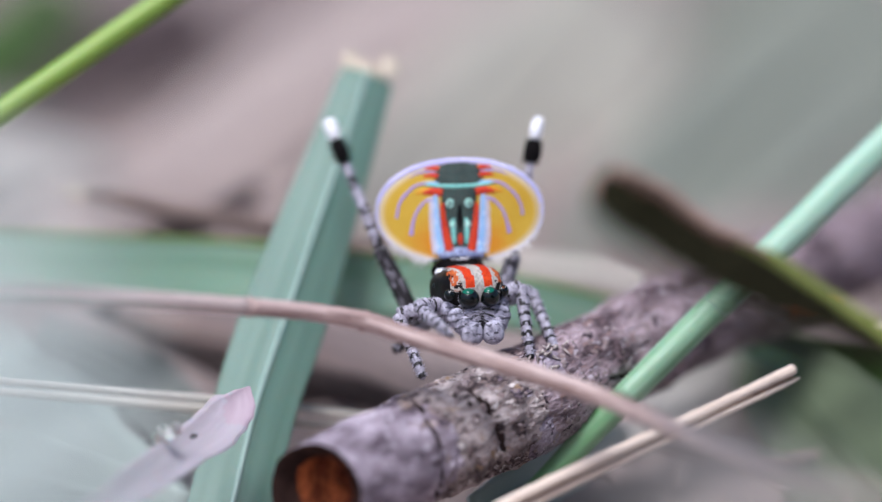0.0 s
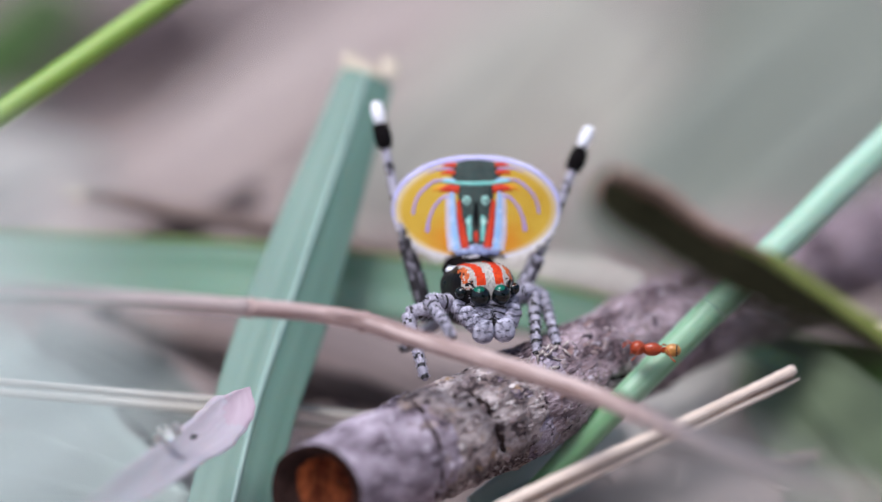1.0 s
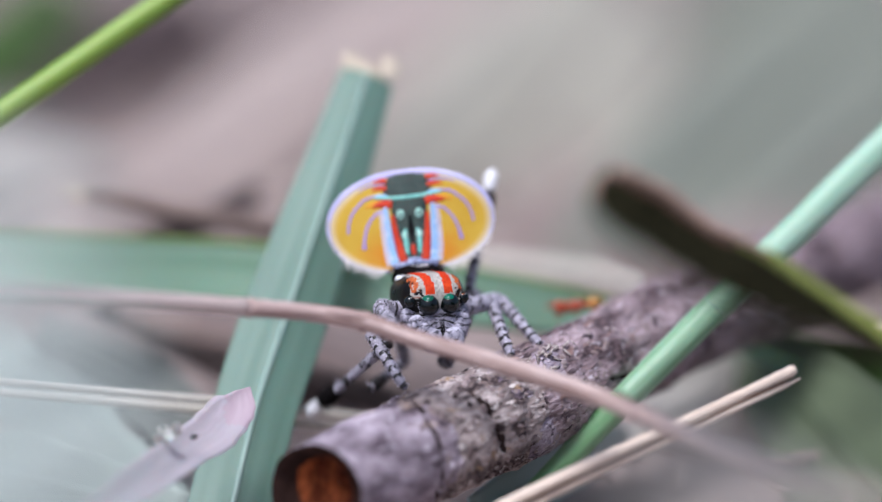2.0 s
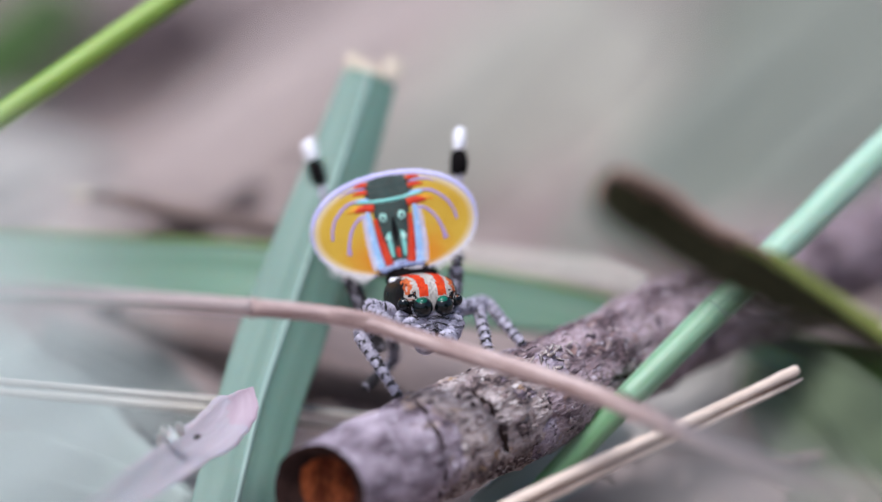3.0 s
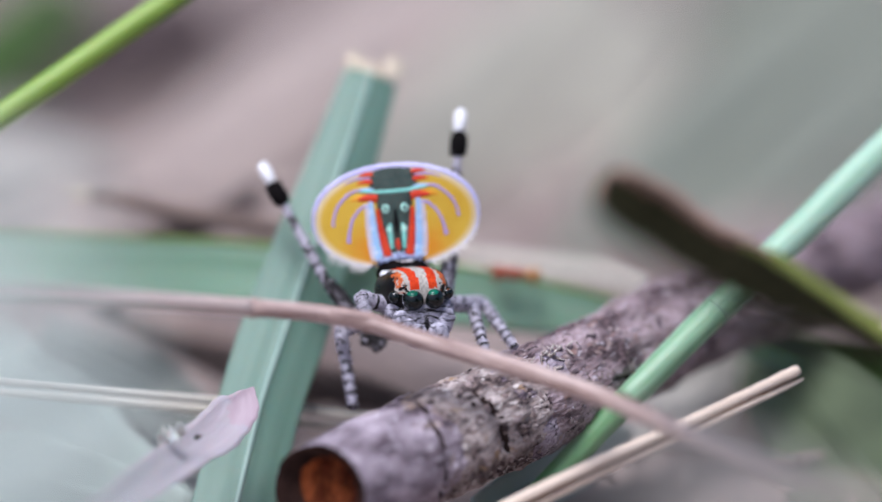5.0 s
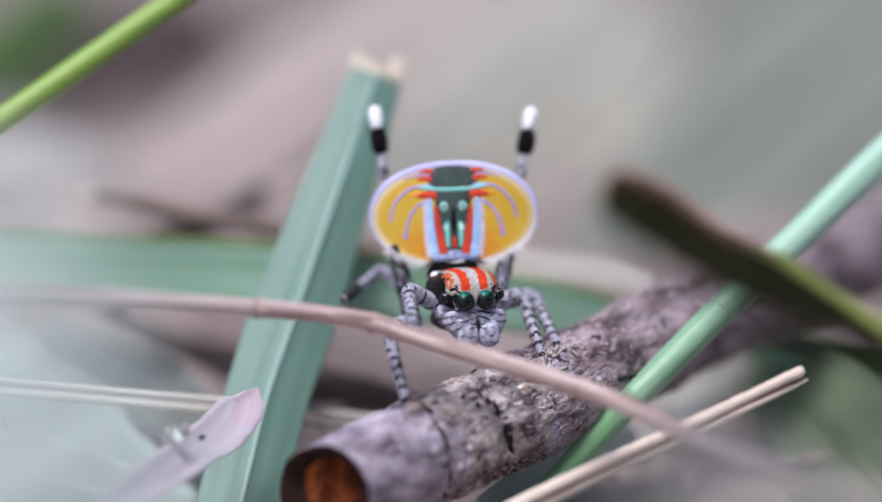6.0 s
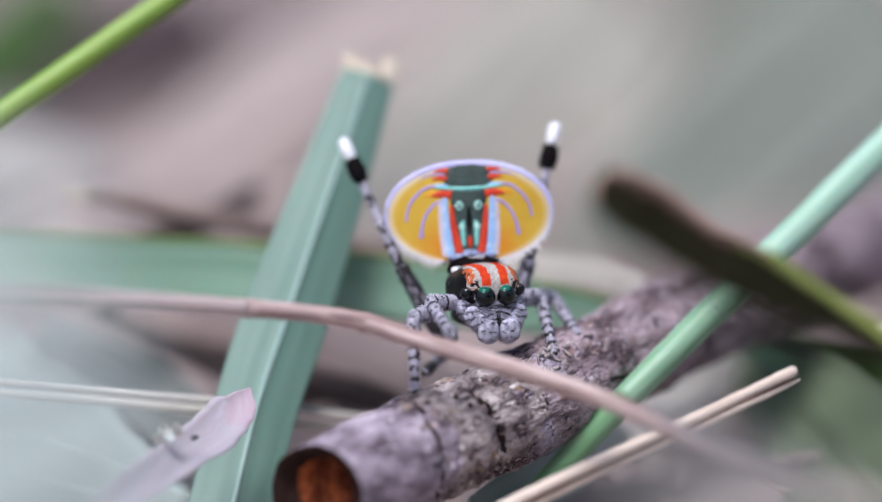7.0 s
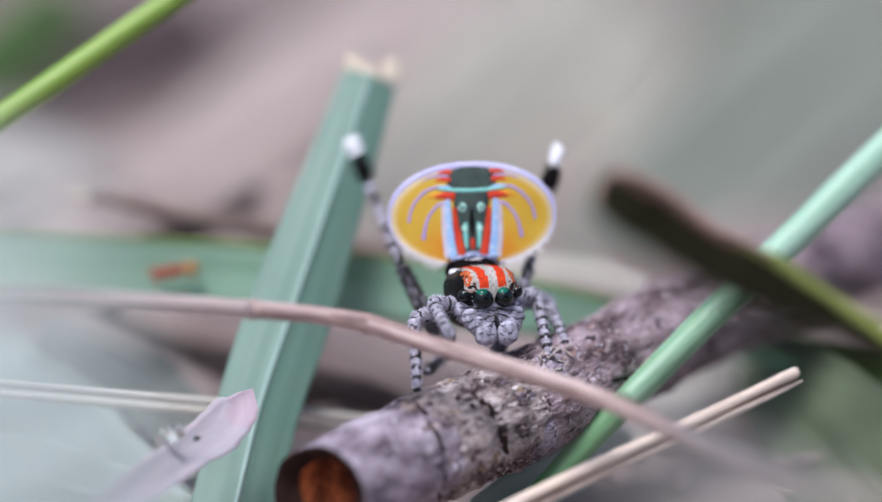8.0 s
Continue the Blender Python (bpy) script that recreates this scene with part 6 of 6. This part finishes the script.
# where the walking feet stand, and each knee from the body: (seconds, foot across, away, up, knee across, up)
STEPS = {
    ("left", "front"): [(0, 0.27, -2.9, -2.28, -1.34, -0.53), (0.5, 0.27, -2.9, -2.28, -1.32, -0.54), (1.0, 0.33, -2.9, -2.3, -1.33, -0.44), (1.4, 0.35, -2.9, -2.3, -1.23, -0.44), (1.5, -0.97, -2.9, -2.14, -1.44, -0.44), (1.7, -1.17, -2.9, -2.05, -1.3, -0.39), (2.8, -1.27, -2.9, -2.05, -1.47, -0.29), (4.0, -1.24, -2.9, -2.04, -1.49, -0.23), (4.2, -1.93, -2.9, -1.84, -1.48, -0.21), (4.5, -2.1, -2.9, -1.75, -1.44, -0.2), (4.7, -2.25, -2.9, -1.72, -1.39, -0.28), (5.8, -1.27, -2.9, -2.03, -1.58, -0.05), (6.0, -0.95, -2.9, -2.15, -1.51, 0.01), (6.3, -0.43, -2.9, -2.22, -1.51, -0.13), (6.5, 0.24, -2.9, -2.31, -1.36, -0.3), (7.0, 0.31, -2.9, -2.31, -1.47, -0.46), (7.5, 0.1, -2.9, -2.27, -1.46, -0.43), (8.0, 0.19, -2.9, -2.28, -1.34, -0.42)],
    ("left", "second"): [(0, -0.49, -1.2, -3.44, -1.91, -0.77), (0.5, -0.49, -1.2, -3.43, -1.89, -0.77), (1.0, -0.43, -1.2, -3.45, -1.95, -0.8), (1.4, -0.41, -1.2, -3.45, -1.85, -0.79), (1.5, -0.82, -1.55, -3.53, -1.81, -1.13), (1.7, -0.92, -1.65, -3.59, -1.55, -1.06), (2.8, -1.23, -1.85, -3.92, -1.7, -1.05), (4.0, -1.23, -1.85, -3.91, -1.75, -0.99), (4.2, -2.24, -2.55, -4.05, -1.91, -1.01), (4.5, -2.82, -2.95, -4.22, -1.95, -1.02), (4.7, -2.85, -2.95, -4.22, -1.88, -1.12), (5.3, -1.88, -2.35, -4.11, -1.94, -1.15), (5.8, -1.19, -2.45, -4.01, -1.77, -1.1), (6.0, -1.16, -2.5, -4.01, -2.06, -1.12), (6.3, -1.07, -2.45, -3.98, -2.04, -1.08), (6.5, -1.0, -2.15, -3.89, -2.05, -1.01), (7.0, -0.72, -2.15, -3.83, -1.93, -0.86), (7.5, -0.72, -1.7, -3.74, -1.87, -0.78), (8.0, -0.72, -1.8, -3.75, -1.84, -0.85)],
    ("left", "hind"): [(0, -1.26, 1.2, -2.72, -1.34, -1.23), (1.0, -1.07, 1.2, -2.67, -1.41, -1.29), (1.4, -1.05, 1.2, -2.67, -1.31, -1.29), (1.5, -1.8, 1.2, -3.74, -0.74, -2.1), (1.7, -1.9, 1.2, -3.75, -0.61, -1.98), (2.8, -2.19, 1.2, -3.75, -0.77, -1.83), (4.0, -2.19, 1.2, -3.74, -0.8, -1.77), (4.3, -2.02, 1.2, -2.98, -0.4, -1.39), (4.7, -2.08, 1.2, -2.7, -0.16, -1.45), (5.3, -2.55, 1.2, -2.04, -1.18, -0.69), (5.8, -2.9, 1.2, -1.3, -1.89, 0.56), (6.0, -2.93, 1.2, -1.3, -2.25, 0.58), (6.2, -2.77, 1.2, -1.49, -2.38, 0.18), (6.5, -0.78, 1.2, -3.49, -1.25, -1.82), (7.0, -0.49, 1.2, -3.33, -0.98, -1.86), (7.5, -0.51, 1.2, -3.32, -0.92, -1.86), (8.0, -0.5, 1.2, -3.27, -0.95, -1.86)],
    ("right", "front"): [(0, 2.45, -0.5, -2.93, 1.44, 0.03), (0.5, 2.45, -0.45, -2.93, 1.46, 0.03), (1.0, 2.61, -0.3, -2.83, 1.51, -0.12), (1.4, 2.63, -0.3, -2.83, 1.61, -0.12), (1.5, 2.27, -0.3, -2.8, 1.69, -0.35), (1.7, 2.18, -0.35, -2.83, 1.78, -0.26), (2.8, 1.27, -0.5, -2.98, 1.55, -0.29), (4.0, 1.24, -0.4, -2.97, 1.47, -0.27), (4.5, 0.87, -0.15, -2.86, 1.55, -0.37), (4.7, 0.81, -0.25, -2.86, 1.61, -0.48), (5.8, 2.39, -0.35, -2.84, 1.57, -0.2), (6.0, 2.54, -0.3, -2.84, 1.6, -0.13), (6.5, 3.28, -0.3, -3.08, 1.61, -0.06), (7.0, 3.08, -0.15, -2.84, 1.56, -0.29), (7.5, 2.78, -0.25, -2.83, 1.51, -0.24), (8.0, 2.88, -0.3, -2.9, 1.51, -0.17)],
    ("right", "second"): [(0, 3.14, 0.05, -2.7, 1.74, -0.15), (0.5, 3.14, 0.05, -2.69, 1.76, -0.15), (1.0, 3.2, 0.2, -2.59, 1.74, -0.24), (1.4, 3.22, 0.2, -2.59, 1.84, -0.24), (1.5, 3.05, 0.15, -2.59, 1.94, -0.25), (1.7, 2.96, 0.15, -2.59, 2.08, -0.16), (2.8, 2.17, 0.45, -2.56, 1.79, -0.22), (4.0, 2.14, 0.55, -2.55, 1.75, -0.16), (4.5, 1.77, 0.6, -2.63, 1.83, -0.35), (4.7, 1.71, 0.5, -2.63, 1.91, -0.48), (5.8, 2.86, 0.2, -2.57, 1.96, -0.11), (6.0, 2.95, 0.25, -2.54, 1.94, -0.16), (6.5, 3.58, 0.55, -2.42, 1.74, -0.21), (7.0, 3.78, 0.75, -2.33, 1.91, -0.32), (7.5, 3.72, 0.75, -2.32, 1.88, -0.18), (8.0, 3.34, 0.4, -2.48, 1.82, -0.36)],
    ("right", "hind"): [(0, 0.85, 2.6, -2.28), (0.5, 0.85, 2.6, -2.27), (1, 1.16, 2.6, -2.26), (1.4, 1.13, 2.6, -2.26), (1.5, 0.16, 2.6, -2.32), (2.8, -0.58, 2.6, -2.39), (4, -0.49, 2.6, -2.37), (4.7, -1.21, 2.6, -2.32), (5.8, 0.11, 2.6, -2.3), (6.5, 1.19, 2.6, -2.24), (7, 1.24, 2.6, -2.24), (8, 1.08, 2.6, -2.21)],
}
# the ant: (seconds, across, away, up, heading in degrees)
ANT_ON_TWIG = [(0, 10.6, 5.0, -1.75, 0), (0.5, 7.92, 2.6, -2.66, 0), (0.6, 7.43, 1.6, -2.75, 0), (0.7, 6.85, 0.1, -2.94, -8), (0.8, 6.29, -0.1, -3.03, -4), (0.9, 6.07, -0.1, -2.93, 0), (1, 5.86, 0, -2.9, 2), (1.1, 5.57, 0.5, -2.85, 8), (1.2, 5.36, 1.6, -2.65, 20), (1.3, 4.96, 2.2, -2.22, 25), (1.4, 4.24, 2.2, -1.68, 14), (1.5, 4.13, 2.2, -1.66, 13), (1.6, 3.95, 2.2, -1.66, 12), (1.7, 3.85, 2.4, -1.64, 12), (2.2, 3.88, 5, -2.05, -20), (2.8, 3.71, 6.6, -3.28, -10), (3.6, 3.38, 6.4, -3.2, 10)]
ANT_ON_LEAF = [(4.3, 3.19, 5.7, -2.22, 30), (4.4, 3.12, 5.64, -1.74, 30), (4.5, 3.11, 5.64, -1.68, 30), (4.6, 2.76, 5.52, -1.2, 35), (4.7, 2.54, 5.45, -0.85, 25), (5.2, 1.6, 5.29, -0.85, 0), (5.8, 0.35, 5.2, -0.8, 0), (6.2, -0.1, 5.15, -0.8, 0), (6.4, -2.6, 5.14, -0.9, 0), (6.5, -2.95, 5.14, -0.92, 0), (6.8, -2.95, 5.14, -0.83, 0), (6.9, -3.05, 5.16, -0.73, 0), (7, -3.74, 5.25, -0.29, 10), (7.1, -5.06, 5.36, 0.08, 0), (7.2, -5.38, 5.38, 0.11, 0), (7.3, -5.66, 5.41, 0.12, 0), (7.4, -5.76, 5.41, -0.17, -10), (7.5, -6.35, 5.48, -0.31, -12), (7.6, -6.67, 5.55, -0.67, -20), (7.7, -6.77, 5.58, -0.8, -15), (7.8, -6.89, 5.6, -0.76, -10), (7.9, -7.02, 5.63, -0.74, -13), (8, -7.57, 5.75, -0.72, -13)]
# how far the fan swings aside from the body's middle: (seconds, across)
FAN_SIDE = [(0, 0.10), (0.5, 0.15), (1, 0.2), (1.4, 0.2), (1.5, 0.11), (1.7, 0.08), (2.8, -0.05), (3, -0.03), (3.1, -0.10), (3.5, -0.07), (4, -0.02), (4.7, -0.01), (5.8, 0.05), (6, 0.07), (6.5, 0.02), (7, -0.06), (7.5, 0.0), (8, 0.05)]
YAW = 19.0
HIPS = {"raised": (1.1, 1.15, -1.08), "front": (0.66, 0.0, -0.45), "second": (0.72, 0.45, -0.50), "hind": (0.60, 1.0, -0.75)}
LENGTHS = {"raised": (2.4, 4.05), "front": (1.4, 2.2), "second": (1.4, 2.15), "hind": (1.5, 1.9)}


def between(rows, t):
    """The row's values at t, straight from row to row."""
    for a, b in zip(rows, rows[1:]):
        if a[0] <= t <= b[0] + 1e-6:
            f = (t - a[0]) / (b[0] - a[0])
            return [p + (q - p) * f for p, q in zip(a[1:], b[1:])]
    return list(rows[-1][1:])


def bent(hip, foot, l1, l2, pole):
    """The poses of the two halves of a leg from hip to foot, with its knee towards pole; local millimetres."""
    v = foot - hip
    d = min(max(v.length, abs(l1 - l2) + 0.05), l1 + l2 - 0.02)
    w = v.normalized()
    a = (l1 * l1 - l2 * l2 + d * d) / (2 * d)
    h = math.sqrt(max(l1 * l1 - a * a, 0))
    side = (pole - w * pole.dot(w)).normalized()
    knee = hip + w * a + side * h
    return segment(hip, knee), segment(knee, hip + w * d)


def segment(p, q):
    """The pose of a half leg that runs from p to q; local millimetres."""
    z = (q - p).normalized()
    x = Vector((0, 1, 0)).cross(z)
    x = x.normalized() if x.length > 1e-3 else Vector((1, 0, 0))
    return Matrix.Translation(p * MM) @ Matrix((x, z.cross(x), z)).transposed().to_4x4()


def planted(m, hip, stand, kx, kh, l1, l2):
    """The poses of the halves of a leg whose foot stands still while its knee keeps kx, kh from the body."""
    x, h = m.translation.x + kx, m.translation.z + kh
    deep = math.sqrt(max(l2 * l2 - (x - stand.x) ** 2 - (h - stand.z) ** 2, 0.0))
    back = m.inverted()
    knee = back @ Vector((x, stand.y + deep, h))
    foot = back @ stand
    return segment(knee - (knee - hip).normalized() * l1, knee), segment(knee, foot)


def stretched(m, hip, x, h, side, back_off, l1, l2):
    """The poses of the halves of a waving leg: nearly straight from the hip to the white tip, behind the fan."""
    far = m @ hip
    line = Vector((x - far.x, 0, h - far.z))
    bow = Vector((-line.z, 0, line.x)).normalized() * -side * 0.12
    knee = far + line * max(0.15, 1 - 3.92 / line.length) + bow + Vector((0, back_off, 0))
    flat = Vector((x - knee.x, 0, h - knee.z))
    deep = math.sqrt(max(l2 * l2 - flat.length_squared, 0.0))
    tip = Vector((x, knee.y + deep, h))
    back = m.inverted()
    knee, tip = back @ knee, back @ tip
    return segment(knee - (knee - hip).normalized() * l1, knee), segment(knee, tip)


def motions():
    body = BODY_START + BODY_MIDDLE + BODY_END
    waves = WAVE_START + WAVE_MIDDLE + WAVE_END + WAVE_LAST
    roots = {t: Matrix.Translation(Vector((x, 0, h))) @ pose(0, 0, 0, 0, -4, YAW) for t, x, h, lean in body}
    walk(SPIDER, [(t, STAGE @ Matrix.Translation(m.translation * MM) @ m.to_3x3().to_4x4()) for t, m in roots.items()])
    walk(ABDOMEN, [(t, Matrix.Translation(Vector((0.20 + 0.012 * lean + between(FAN_SIDE, t)[0], 1.15, 0.67 - sink(t))) * MM) @ pose(0, 0, 0, 0, 0.45 * lean + 4, -YAW + turn(t)) @ pose(0, 0, 0, -tip(t), 0, 0)) for t, x, h, lean in body])
    for (side, name), (upper, lower) in HALVES.items():
        s = -1 if side == "left" else 1
        rows_u, rows_l = [], []
        for t, m in roots.items():
            hip = Vector(HIPS[name])
            hip.x *= s
            if name == "raised" and s < 0:
                hip = Vector((-0.89, 1.75, -1.08))
            if name == "raised":
                xl, hl, xr, hr = between(waves, t)
                x, h = (xl, hl) if s < 0 else (xr, hr)
                if h > 1.0:
                    a, b = stretched(m, hip, x, h, s, 0.06 * tip(t), *LENGTHS[name])
                    rows_u.append((t, a))
                    rows_l.append((t, b))
                    continue
                far = m @ hip
                # lowered: out to the side, or for a moment down before the twig
                foot = m.inverted() @ Vector((x, far.y + (0.3 if h > -4.4 else 1.5), h))
                pole = Vector((s * 0.75, -0.5, 0.65)) if h > -4.4 else m.to_3x3().inverted() @ Vector((-1.35, -2.2, -0.5))
            elif (side, name) == ("right", "hind"):
                foot = m.inverted() @ Vector(between(STEPS[side, name], t))
                pole = Vector((0.0, 1.0, 0.3))
            else:
                *stand, kx, kh = between(STEPS[side, name], t)
                a, b = planted(m, hip, Vector(stand), kx, kh, *LENGTHS[name])
                rows_u.append((t, a))
                rows_l.append((t, b))
                continue
            a, b = bent(hip, foot, *LENGTHS[name], pole)
            rows_u.append((t, a))
            rows_l.append((t, b))
        walk(upper, rows_u)
        walk(lower, rows_l)
    walk(ANT, [(t, STAGE @ Matrix.Translation(Vector((x, d, h)) * MM) @ pose(0, 0, 0, DIP * 0.6, 0, 0) @ pose(0, 0, 0, 0, pitch, 0)) for t, x, d, h, pitch in ANT_ON_TWIG + ANT_ON_LEAF])


def turn(t):
    """The fan turns aside for a moment as the spider ducks."""
    return 34 * math.exp(-((t - 1.56) / 0.13) ** 2)


def sink(t):
    return 0.40 * math.exp(-((t - 1.6) / 0.16) ** 4) + 0.08 * math.exp(-((t - 3.8) / 1.2) ** 6) + 0.09 * math.exp(-((t - 4.75) / 0.35) ** 4) + 0.10 / (1 + math.exp(-12 * (t - 6.35)))


def tip(t):
    return 26 * math.exp(-((t - 1.6) / 0.16) ** 4)


motions()
